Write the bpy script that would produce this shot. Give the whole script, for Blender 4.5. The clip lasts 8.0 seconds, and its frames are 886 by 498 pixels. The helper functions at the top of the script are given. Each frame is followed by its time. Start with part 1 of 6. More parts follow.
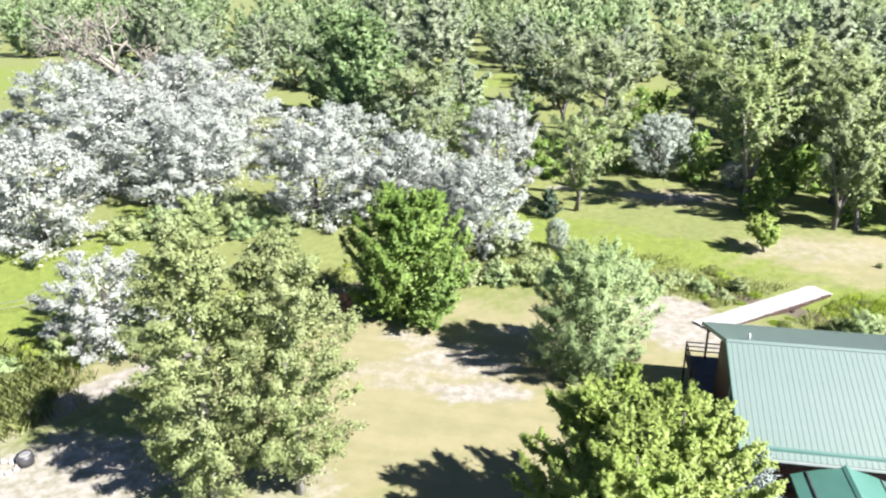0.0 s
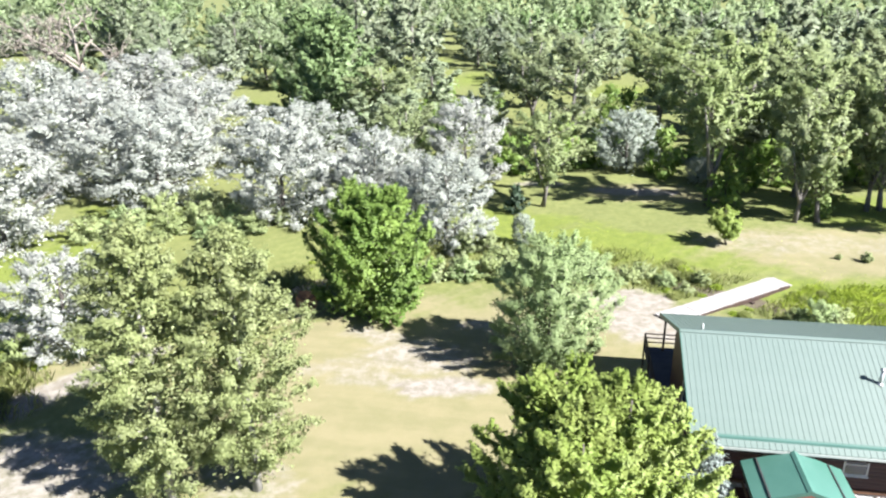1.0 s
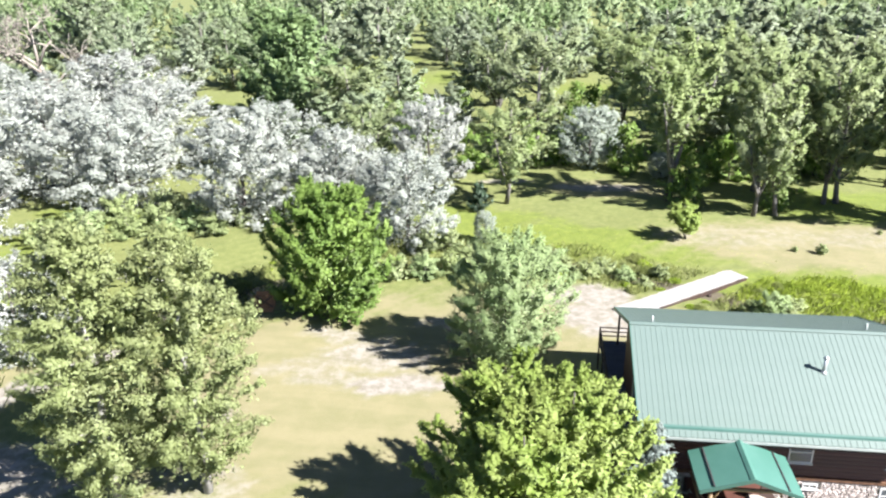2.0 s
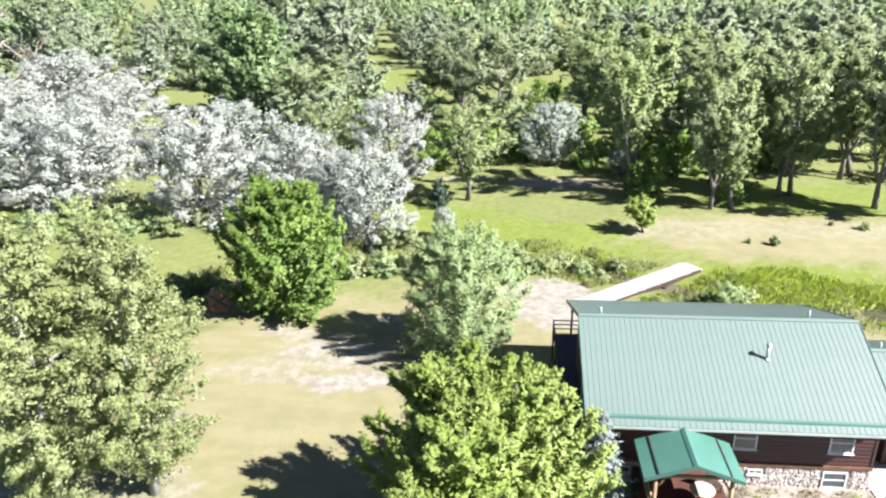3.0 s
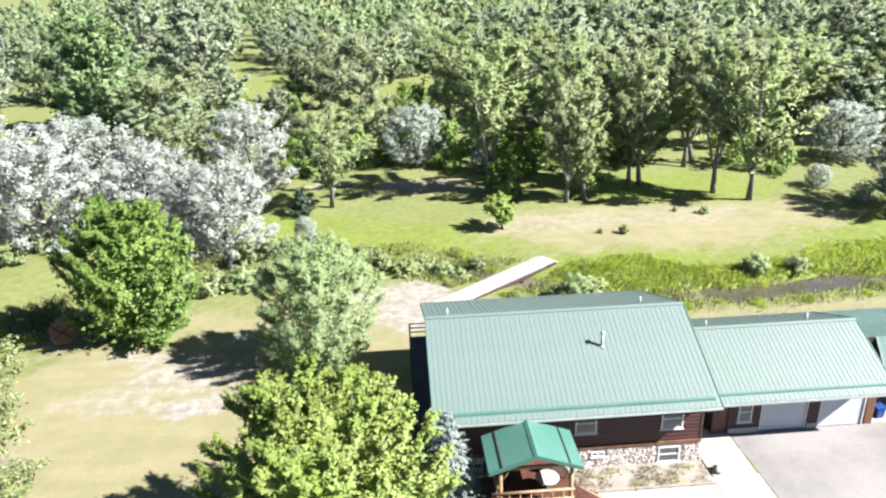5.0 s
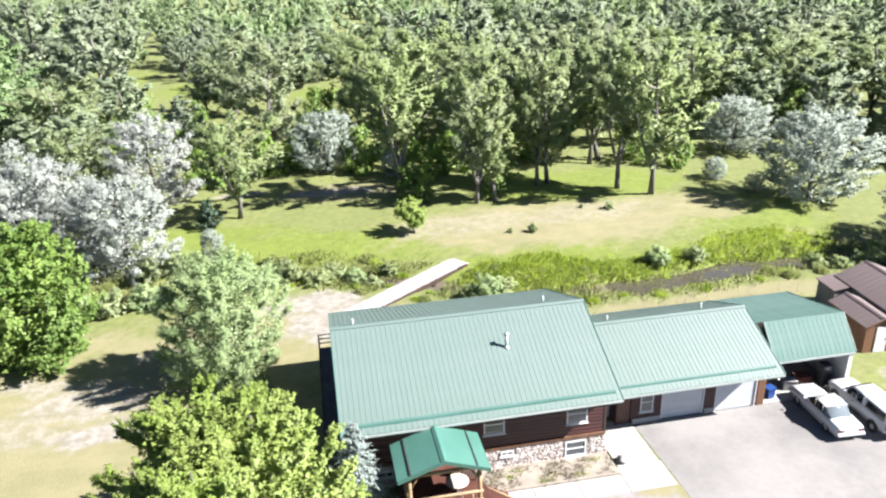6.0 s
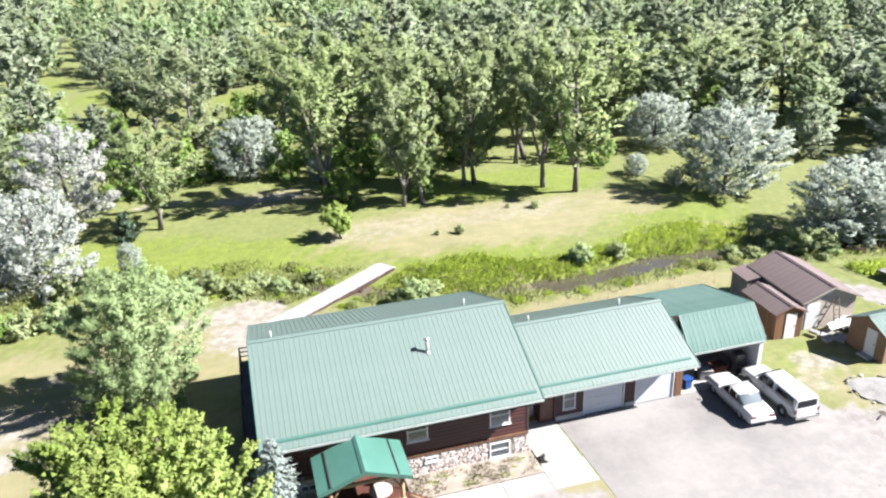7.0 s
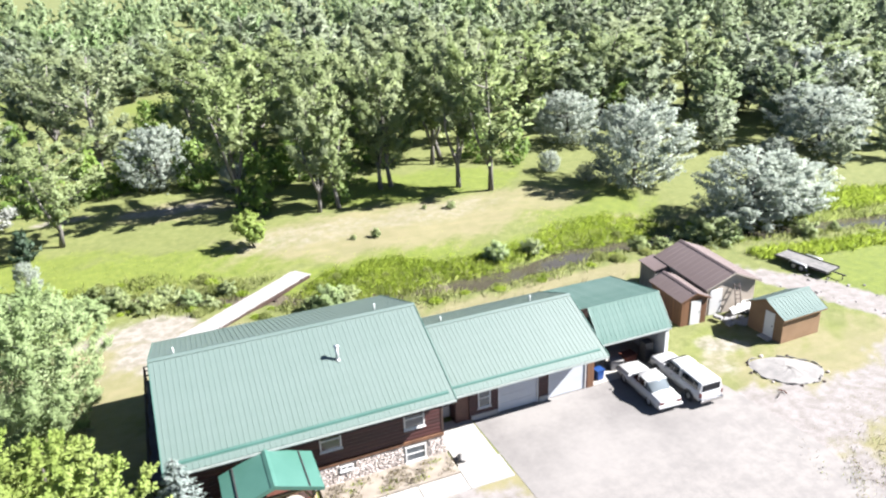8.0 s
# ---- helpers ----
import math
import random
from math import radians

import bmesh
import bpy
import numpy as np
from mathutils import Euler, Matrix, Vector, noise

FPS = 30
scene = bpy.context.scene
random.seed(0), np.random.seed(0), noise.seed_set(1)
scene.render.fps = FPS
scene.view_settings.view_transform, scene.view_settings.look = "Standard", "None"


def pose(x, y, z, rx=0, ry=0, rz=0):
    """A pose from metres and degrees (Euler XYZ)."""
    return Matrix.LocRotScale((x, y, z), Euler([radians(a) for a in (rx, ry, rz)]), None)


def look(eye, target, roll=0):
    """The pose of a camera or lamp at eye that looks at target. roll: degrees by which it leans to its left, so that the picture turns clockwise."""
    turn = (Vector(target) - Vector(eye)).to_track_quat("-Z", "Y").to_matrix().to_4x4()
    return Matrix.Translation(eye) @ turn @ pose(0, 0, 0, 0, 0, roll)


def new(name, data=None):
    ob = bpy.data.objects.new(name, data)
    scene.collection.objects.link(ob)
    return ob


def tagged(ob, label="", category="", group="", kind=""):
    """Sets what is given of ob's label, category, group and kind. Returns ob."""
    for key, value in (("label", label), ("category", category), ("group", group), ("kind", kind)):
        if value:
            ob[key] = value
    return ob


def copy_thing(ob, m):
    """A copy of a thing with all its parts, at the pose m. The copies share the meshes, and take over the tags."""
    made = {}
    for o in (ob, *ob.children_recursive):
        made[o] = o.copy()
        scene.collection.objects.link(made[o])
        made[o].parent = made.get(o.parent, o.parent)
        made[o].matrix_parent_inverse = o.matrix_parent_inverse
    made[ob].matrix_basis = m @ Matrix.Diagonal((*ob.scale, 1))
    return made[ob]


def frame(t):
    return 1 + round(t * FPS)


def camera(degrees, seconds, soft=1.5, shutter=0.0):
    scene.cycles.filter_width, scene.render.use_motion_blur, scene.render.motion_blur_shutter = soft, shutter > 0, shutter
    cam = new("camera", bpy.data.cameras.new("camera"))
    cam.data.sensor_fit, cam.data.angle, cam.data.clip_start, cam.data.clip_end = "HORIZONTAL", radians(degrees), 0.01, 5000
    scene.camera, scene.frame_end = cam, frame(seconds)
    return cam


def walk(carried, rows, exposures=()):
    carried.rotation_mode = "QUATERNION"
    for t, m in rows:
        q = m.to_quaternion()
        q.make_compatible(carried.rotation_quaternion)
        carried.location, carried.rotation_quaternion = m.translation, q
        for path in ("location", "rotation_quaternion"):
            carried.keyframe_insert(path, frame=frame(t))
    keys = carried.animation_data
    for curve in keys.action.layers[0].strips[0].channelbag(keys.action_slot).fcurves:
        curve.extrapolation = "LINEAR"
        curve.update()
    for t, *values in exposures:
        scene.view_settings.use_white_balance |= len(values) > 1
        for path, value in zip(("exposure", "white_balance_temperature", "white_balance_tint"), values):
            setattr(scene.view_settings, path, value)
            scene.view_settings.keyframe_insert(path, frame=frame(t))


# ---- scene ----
EXPOSURE, SUN_STRENGTH, SKY_STRENGTH = 2.4, 5.0, 0.05
cam = camera(62.8, 8.0, 2.25)
PATH = [
    (0, (-1.159, -1.091, 25.13), (-1.516, 0.729, 24.382), -0.8),
    (0.5, (-0.548, -1.057, 24.967), (-0.89, 0.765, 24.218), -0.8),
    (1, (0.087, -1.019, 24.858), (-0.215, 0.811, 24.108), -0.8),
    (1.5, (0.79, -0.925, 24.787), (0.52, 0.909, 24.037), -0.9),
    (3, (2.808, -0.704, 24.327), (2.638, 1.141, 23.575), -1.0),
    (3.5, (3.441, -0.686, 24.294), (3.318, 1.163, 23.541), -1.1),
    (4, (4.127, -0.596, 24.351), (4.066, 1.256, 23.597), -1.1),
    (4.5, (4.771, -0.612, 24.516), (4.8, 1.24, 23.761), -1.3),
    (6, (6.655, -0.685, 24.979), (6.984, 1.136, 24.22), -1.8),
    (6.5, (7.23, -0.697, 25.096), (7.658, 1.102, 24.334), -1.9),
    (7, (7.891, -0.688, 25.13), (8.38, 1.095, 24.367), -2.0),
    (7.5, (8.53, -0.79, 25.095), (9.095, 0.97, 24.332), -2.2),
    (8, (9.159, -0.877, 25.055), (9.829, 0.845, 24.29), -2.4),
]
walk(cam, [(t, look(eye, target, roll)) for t, eye, target, roll in PATH], [(0, EXPOSURE), (8, EXPOSURE)])

# ---- world and sun ----
SUN = Vector((0.67, -0.29, 0.645)).normalized()
world = bpy.data.worlds.new("world")
scene.world = world
world.use_nodes = True
wn = world.node_tree.nodes
sky = wn.new("ShaderNodeTexSky")
sky.sky_type, sky.sun_disc = "NISHITA", False
sky.altitude, sky.air_density, sky.dust_density = 2000, 0.55, 0.2
sky.sun_elevation, sky.sun_rotation = math.asin(SUN.z), math.atan2(SUN.x, SUN.y)
world.node_tree.links.new(sky.outputs[0], wn["Background"].inputs[0])
wn["Background"].inputs[1].default_value = SKY_STRENGTH
lamp = bpy.data.lights.new("sun", "SUN")
lamp.energy, lamp.angle, lamp.color = SUN_STRENGTH, radians(0.55), (1.0, 0.97, 0.955)
sun = new("sun", lamp)
sun.matrix_world = look(SUN * 90, (0, 0, 0))


# ---- materials ----
def shade(name, rough=0.7, metal=0.0):
    m = bpy.data.materials.new(name)
    m.use_nodes = True
    b = m.node_tree.nodes["Principled BSDF"]
    b.inputs["Roughness"].default_value, b.inputs["Metallic"].default_value = rough, metal
    return m, m.node_tree, b


def put(nt, kind, **values):
    n = nt.nodes.new(kind)
    for key, v in values.items():
        n.inputs[key.replace("_", " ")].default_value = v
    return n


def noise_node(nt, coords, scale, detail=4.0, rough=0.6):
    n = put(nt, "ShaderNodeTexNoise", Scale=scale, Detail=detail, Roughness=rough)
    nt.links.new(coords, n.inputs["Vector"])
    return n.outputs["Fac"]


def blend(nt, fac, a, b):
    n = nt.nodes.new("ShaderNodeMix")
    n.data_type = "RGBA"
    for sock, v in ((n.inputs[0], fac), (n.inputs[6], a), (n.inputs[7], b)):
        if isinstance(v, (int, float)):
            sock.default_value = v
        elif isinstance(v, tuple):
            sock.default_value = (*v, 1)
        else:
            nt.links.new(v, sock)
    return n.outputs[2]


def steps(nt, fac, lo, hi):
    n = nt.nodes.new("ShaderNodeMapRange")
    n.interpolation_type = "SMOOTHSTEP"
    nt.links.new(fac, n.inputs[0])
    n.inputs[1].default_value, n.inputs[2].default_value = lo, hi
    return n.outputs[0]


def arith(nt, op, a, b):
    n = nt.nodes.new("ShaderNodeMath")
    n.operation = op
    for sock, v in ((n.inputs[0], a), (n.inputs[1], b)):
        if isinstance(v, (int, float)):
            sock.default_value = v
        else:
            nt.links.new(v, sock)
    return n.outputs[0]


def bumped(nt, bsdf, height, strength, distance):
    n = put(nt, "ShaderNodeBump", Strength=strength, Distance=distance)
    nt.links.new(height, n.inputs["Height"])
    nt.links.new(n.outputs[0], bsdf.inputs["Normal"])


def surface(name, dark, light, rough=0.7, metal=0.0, big=0.6, fine=14.0, bump=0.3, dist=0.01, per_piece=0.0, stretch=(1, 1, 1), world_space=False):
    """Colour that varies at two scales, with fine relief; per_piece: how far single pieces differ."""
    m, nt, b = shade(name, rough, metal)
    if world_space:
        src = nt.nodes.new("ShaderNodeNewGeometry").outputs["Position"]
    else:
        src = nt.nodes.new("ShaderNodeTexCoord").outputs["Object"]
    mp = put(nt, "ShaderNodeMapping", Scale=stretch)
    nt.links.new(src, mp.inputs["Vector"])
    a = steps(nt, noise_node(nt, mp.outputs[0], big), 0.3, 0.7)
    f = noise_node(nt, mp.outputs[0], fine, 5.0, 0.65)
    fac = arith(nt, "ADD", arith(nt, "MULTIPLY", a, 0.55), arith(nt, "MULTIPLY", f, 0.45))
    if per_piece:
        info = nt.nodes.new("ShaderNodeObjectInfo")
        shift = arith(nt, "MULTIPLY", arith(nt, "SUBTRACT", info.outputs["Random"], 0.5), per_piece)
        fac = arith(nt, "ADD", fac, shift)
    clamp = steps(nt, fac, 0.0, 1.0)
    nt.links.new(blend(nt, clamp, dark, light), b.inputs["Base Color"])
    bumped(nt, b, f, bump, dist)
    return m


def leafage(name, dark, light, pale=None, translucent=0.3, rough=0.55):
    """Leaves: each one its own tone, each plant its own cast, and light that passes through."""
    m, nt, b = shade(name, rough)
    geo = nt.nodes.new("ShaderNodeNewGeometry")
    info = nt.nodes.new("ShaderNodeObjectInfo")
    patch = noise_node(nt, geo.outputs["Position"], 0.35, 2.0)
    fac = arith(nt, "ADD", arith(nt, "MULTIPLY", geo.outputs["Random Per Island"], 0.3), arith(nt, "MULTIPLY", steps(nt, patch, 0.35, 0.65), 0.6))
    col = blend(nt, fac, dark, light)
    if pale:
        col = blend(nt, arith(nt, "MULTIPLY", info.outputs["Random"], 0.6), col, pale)
    nt.links.new(col, b.inputs["Base Color"])
    b.inputs["Specular IOR Level"].default_value = 0.35
    tr = nt.nodes.new("ShaderNodeBsdfTranslucent")
    nt.links.new(col, tr.inputs["Color"])
    mix = nt.nodes.new("ShaderNodeMixShader")
    mix.inputs[0].default_value = translucent
    nt.links.new(b.outputs[0], mix.inputs[1])
    nt.links.new(tr.outputs[0], mix.inputs[2])
    nt.links.new(mix.outputs[0], nt.nodes["Material Output"].inputs[0])
    return m


ROOF_GREEN = surface("green_roof_metal", (0.064, 0.097, 0.085), (0.077, 0.109, 0.099), 0.5, 0.0, 0.25, 3.0, 0.05, 0.004, 0.18)
CARPORT_GREEN = surface("weathered_green_metal", (0.055, 0.1, 0.087), (0.081, 0.126, 0.113), 0.75, 0.0, 0.6, 4.0, 0.05, 0.004, 0.25)
SHED_GREEN = surface("pale_green_shed_metal", (0.075, 0.108, 0.1), (0.095, 0.128, 0.12), 0.75, 0.0, 0.6, 4.0, 0.05, 0.004, 0.25)
for weathered, gloss in ((ROOF_GREEN, 0.7), (CARPORT_GREEN, 0.2), (SHED_GREEN, 0.2)):
    weathered.node_tree.nodes["Principled BSDF"].inputs["Specular IOR Level"].default_value = gloss
TRIM_GREEN = surface("green_trim_metal", (0.025, 0.074, 0.06), (0.037, 0.092, 0.077), 0.5, 0.0, 0.5, 6.0, 0.05, 0.004)
PORCH_GREEN = surface("porch_roof_metal", (0.035, 0.099, 0.077), (0.048, 0.12, 0.097), 0.45, 0.0, 0.5, 5.0, 0.05, 0.004, 0.1)
SIDING = surface("red_brown_siding", (0.019, 0.003, 0.003), (0.039, 0.007, 0.006), 0.6, 0.0, 1.2, 9.0, 0.3, 0.006, 0.4, (0.4, 3, 6))
RED_TRIM = surface("red_stained_wood", (0.037, 0.011, 0.007), (0.069, 0.025, 0.016), 0.6, 0.0, 1.5, 18.0, 0.3, 0.005, 0.3)
CEDAR = surface("cedar_boards", (0.062, 0.027, 0.013), (0.125, 0.06, 0.029), 0.65, 0.0, 1.0, 14.0, 0.3, 0.006, 0.5, (4, 4, 0.5))
TAN_WALL = surface("tan_painted_plywood", (0.13, 0.077, 0.039), (0.168, 0.101, 0.054), 0.8, 0.0, 0.8, 12.0, 0.2, 0.004, 0.1)
GREY_WALL = surface("weathered_grey_boards", (0.074, 0.074, 0.074), (0.155, 0.148, 0.141), 0.85, 0.0, 0.9, 14.0, 0.3, 0.006, 0.4, (3, 3, 0.5))
CREAM_WALL = surface("cream_stucco", (0.232, 0.199, 0.165), (0.306, 0.268, 0.228), 0.85, 0.0, 0.8, 30.0, 0.2, 0.004)
BROWN_ROOF = surface("brown_roof_metal", (0.095, 0.072, 0.068), (0.124, 0.096, 0.092), 0.5, 0.0, 0.4, 6.0, 0.1, 0.004, 0.15)
STONE = surface("river_stone", (0.211, 0.181, 0.164), (0.435, 0.382, 0.358), 0.75, 0.0, 2.5, 22.0, 0.4, 0.01, 1.1)
MORTAR = surface("mortar", (0.209, 0.186, 0.165), (0.283, 0.258, 0.235), 0.95, 0.0, 1.0, 30.0, 0.5, 0.006)
WHITE = surface("white_paint", (0.40, 0.40, 0.395), (0.46, 0.46, 0.455), 0.5, 0.0, 0.7, 12.0, 0.1, 0.003)
FASCIA = surface("pale_grey_trim", (0.20, 0.225, 0.215), (0.26, 0.285, 0.275), 0.55, 0.0, 0.7, 12.0, 0.1, 0.003)
DOOR_WHITE = surface("garage_door_enamel", (0.303, 0.317, 0.34), (0.349, 0.358, 0.376), 0.45, 0.0, 0.7, 8.0, 0.08, 0.003, 0.08)
CONCRETE = surface("pale_concrete", (0.22, 0.21, 0.196), (0.26, 0.249, 0.237), 0.9, 0.0, 0.5, 14.0, 0.3, 0.006, 0.15, world_space=True)
PAVING = surface("driveway_surface", (0.09, 0.084, 0.083), (0.17, 0.161, 0.154), 0.92, 0.0, 0.13, 3.0, 0.3, 0.006, world_space=True)
pv_nt = PAVING.node_tree
pv_pos = pv_nt.nodes.new("ShaderNodeNewGeometry").outputs["Position"]
pv_xyz = pv_nt.nodes.new("ShaderNodeSeparateXYZ")
pv_nt.links.new(pv_pos, pv_xyz.inputs[0])
pv_noise = noise_node(pv_nt, pv_pos, 0.35, 5.0, 0.65)
pv_reach = arith(pv_nt, "ADD", arith(pv_nt, "SUBTRACT", arith(pv_nt, "MULTIPLY", steps(pv_nt, pv_xyz.outputs[0], 33.5, 38.0), 7.0), pv_xyz.outputs[1]), arith(pv_nt, "MULTIPLY", pv_noise, 9.0))
pv_b = pv_nt.nodes["Principled BSDF"]
pv_old = pv_b.inputs["Base Color"].links[0].from_socket
pv_nt.links.new(blend(pv_nt, arith(pv_nt, "MULTIPLY", steps(pv_nt, pv_reach, -24.5, -15.0), 0.85), pv_old, blend(pv_nt, steps(pv_nt, noise_node(pv_nt, pv_pos, 1.1, 6.0, 0.7), 0.35, 0.65), (0.128, 0.12, 0.116), (0.17, 0.159, 0.151))), pv_b.inputs["Base Color"])
BED = surface("bark_mulch", (0.148, 0.126, 0.102), (0.207, 0.181, 0.152), 0.95, 0.0, 1.2, 30.0, 0.5, 0.02, world_space=True)
DECK_BLUE = surface("blue_grey_deck_boards", (0.026, 0.027, 0.048), (0.048, 0.052, 0.074), 0.7, 0.0, 1.0, 14.0, 0.3, 0.004, 0.3)
DARK_WOOD = surface("dark_brown_wood", (0.016, 0.008, 0.006), (0.037, 0.018, 0.013), 0.7, 0.0, 1.2, 16.0, 0.3, 0.005, 0.3)
PALE_PLANK = surface("bleached_planks", (0.185, 0.176, 0.171), (0.255, 0.246, 0.242), 0.85, 0.0, 1.5, 20.0, 0.4, 0.006, 0.25, (1, 4, 4))
LOG = surface("peeled_log", (0.122, 0.074, 0.036), (0.224, 0.155, 0.089), 0.7, 0.0, 1.4, 14.0, 0.3, 0.006, 0.4)
BARK = surface("grey_brown_bark", (0.044, 0.038, 0.033), (0.107, 0.096, 0.085), 0.95, 0.0, 1.2, 10.0, 0.8, 0.03, 0.3, (1, 1, 0.3))
GREY_BARK = surface("cottonwood_bark", (0.074, 0.068, 0.061), (0.163, 0.152, 0.139), 0.95, 0.0, 1.2, 10.0, 0.8, 0.03, 0.3, (1, 1, 0.3))
PALE_BARK = surface("white_bark", (0.148, 0.137, 0.126), (0.296, 0.289, 0.274), 0.85, 0.0, 1.6, 9.0, 0.5, 0.01, 0.0, (1, 1, 1.6))
DEAD_WOOD = surface("bleached_dead_wood", (0.126, 0.107, 0.089), (0.222, 0.2, 0.174), 0.9, 0.0, 1.2, 10.0, 0.5, 0.01)
STEEL = surface("galvanised_steel", (0.336, 0.344, 0.352), (0.48, 0.488, 0.496), 0.4, 0.7, 2.0, 20.0, 0.1, 0.002)
BLACK = surface("black_rubber", (0.011, 0.011, 0.012), (0.024, 0.024, 0.024), 0.75, 0.0, 4.0, 40.0, 0.2, 0.002)
DARK_METAL = surface("dark_steel", (0.032, 0.032, 0.034), (0.072, 0.072, 0.072), 0.5, 0.5, 3.0, 20.0, 0.2, 0.002)
CHROME = surface("chrome", (0.44, 0.44, 0.448), (0.52, 0.52, 0.528), 0.15, 1.0, 3.0, 20.0, 0.02, 0.001)
CAR_WHITE = surface("white_car_paint", (0.36, 0.36, 0.36), (0.40, 0.40, 0.40), 0.25, 0.0, 1.0, 6.0, 0.02, 0.001)
LAMP_RED = surface("red_lamp_lens", (0.074, 0.018, 0.016), (0.104, 0.026, 0.022), 0.25, 0.0, 3.0, 20.0, 0.05, 0.001)
BLUE_PLASTIC = surface("blue_plastic", (0.007, 0.03, 0.118), (0.015, 0.048, 0.155), 0.4, 0.0, 2.0, 20.0, 0.1, 0.002)
RUST = surface("rusty_red_iron", (0.074, 0.018, 0.011), (0.141, 0.044, 0.026), 0.8, 0.2, 3.0, 20.0, 0.3, 0.003)
TARP = surface("pale_sheet", (0.148, 0.144, 0.141), (0.222, 0.215, 0.211), 0.7, 0.0, 0.8, 7.0, 0.4, 0.02)
GRAVEL_PILE = surface("pale_gravel", (0.111, 0.107, 0.105), (0.222, 0.212, 0.204), 0.95, 0.0, 0.7, 9.0, 0.8, 0.05, world_space=True)
GLASS, glass_nt, glass_b = shade("window_glass", 0.06)
glass_b.inputs["Base Color"].default_value = (0.05, 0.06, 0.07, 1)
glass_b.inputs["Specular IOR Level"].default_value = 0.9
CAR_GLASS, cg_nt, cg_b = shade("tinted_car_glass", 0.05)
cg_b.inputs["Base Color"].default_value = (0.008, 0.009, 0.011, 1)
cg_b.inputs["Specular IOR Level"].default_value = 0.3
# pale base colour stands in for the reflection on the saloon's rear screen
PALE_GLASS, pg_nt, pg_b = shade("pale_car_glass", 0.08)
pg_b.inputs["Base Color"].default_value = (0.09, 0.105, 0.115, 1)
WATER, water_nt, water_b = shade("creek_water", 0.07)
water_b.inputs["Base Color"].default_value = (0.045, 0.04, 0.03, 1)
wc = water_nt.nodes.new("ShaderNodeTexCoord")
bumped(water_nt, water_b, noise_node(water_nt, wc.outputs["Object"], 1.6, 3.0), 0.35, 0.06)

LEAF_SILVER = leafage("silver_leaves", (0.355, 0.385, 0.345), (0.372, 0.399, 0.362), (0.373, 0.38, 0.356), 0.5)
LEAF_GREYGREEN = leafage("grey_green_leaves", (0.204, 0.243, 0.155), (0.287, 0.326, 0.224), None, 0.52)
LEAF_POPLAR = leafage("poplar_leaves", (0.137, 0.206, 0.085), (0.237, 0.319, 0.15), None, 0.5)
LEAF_BLUEGREY = leafage("blue_grey_leaves", (0.292, 0.336, 0.286), (0.393, 0.435, 0.374), None, 0.52)
LEAF_COTTON = leafage("cottonwood_leaves", (0.224, 0.29, 0.112), (0.301, 0.349, 0.173), (0.292, 0.323, 0.225), 0.58)
LEAF_WOODS = leafage("wood_edge_leaves", (0.204, 0.27, 0.131), (0.279, 0.339, 0.195), (0.313, 0.343, 0.281), 0.52)
LEAF_MAPLE = leafage("maple_leaves", (0.199, 0.278, 0.058), (0.285, 0.337, 0.111), None, 0.52)
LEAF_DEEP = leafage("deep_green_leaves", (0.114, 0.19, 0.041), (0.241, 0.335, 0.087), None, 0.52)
LEAF_WILLOW = leafage("willow_leaves", (0.236, 0.316, 0.143), (0.324, 0.398, 0.203), None, 0.52)
LEAF_BIRCH = leafage("birch_leaves", (0.226, 0.269, 0.108), (0.248, 0.278, 0.135), None, 0.5)
LEAF_SHRUB = leafage("bank_shrub_leaves", (0.198, 0.252, 0.094), (0.32, 0.374, 0.172), (0.332, 0.374, 0.224), 0.52)
NEEDLE = leafage("blue_spruce_needles", (0.117, 0.147, 0.137), (0.226, 0.265, 0.246), None, 0.2)
NEEDLE_DARK = leafage("dark_juniper_needles", (0.02, 0.04, 0.022), (0.05, 0.085, 0.05), None, 0.2)
REED = leafage("reed_blades", (0.174, 0.21, 0.062), (0.294, 0.318, 0.123), None, 0.5)
GRASS_LUSH = leafage("meadow_blades", (0.217, 0.299, 0.035), (0.348, 0.432, 0.067), None, 0.5)
GRASS_DRY = leafage("dry_blades", (0.187, 0.161, 0.088), (0.291, 0.255, 0.156), None, 0.3)


# ---- mesh helpers ----
def quick(name, verts, faces, material):
    """A mesh from arrays of corners and faces that all have the same number of corners."""
    verts, faces = np.asarray(verts, dtype=np.float32), np.asarray(faces, dtype=np.int32)
    me = bpy.data.meshes.new(name)
    n, k = faces.shape
    me.vertices.add(len(verts))
    me.vertices.foreach_set("co", verts.ravel())
    me.loops.add(n * k)
    me.loops.foreach_set("vertex_index", faces.ravel())
    me.polygons.add(n)
    me.polygons.foreach_set("loop_start", np.arange(0, n * k, k, dtype=np.int32))
    me.update(calc_edges=True)
    me.validate()
    me.materials.append(material)
    return me


def part(name, bm, material, parent=None, label=""):
    """Links a bmesh (or a ready mesh) as one mesh object, under a thing or under a part."""
    if isinstance(bm, bmesh.types.BMesh):
        me = bpy.data.meshes.new(name)
        bm.to_mesh(me)
        bm.free()
        me.materials.append(material)
    else:
        me = bm
    ob = new(name, me)
    if parent:
        ob.parent = parent
    return tagged(ob, label)


def thing(name, label, category, group="", kind="", m=None):
    ob = new(name)
    ob.empty_display_size = 0.3
    if m is not None:
        ob.matrix_basis = m
    return tagged(ob, label, category, group, kind)


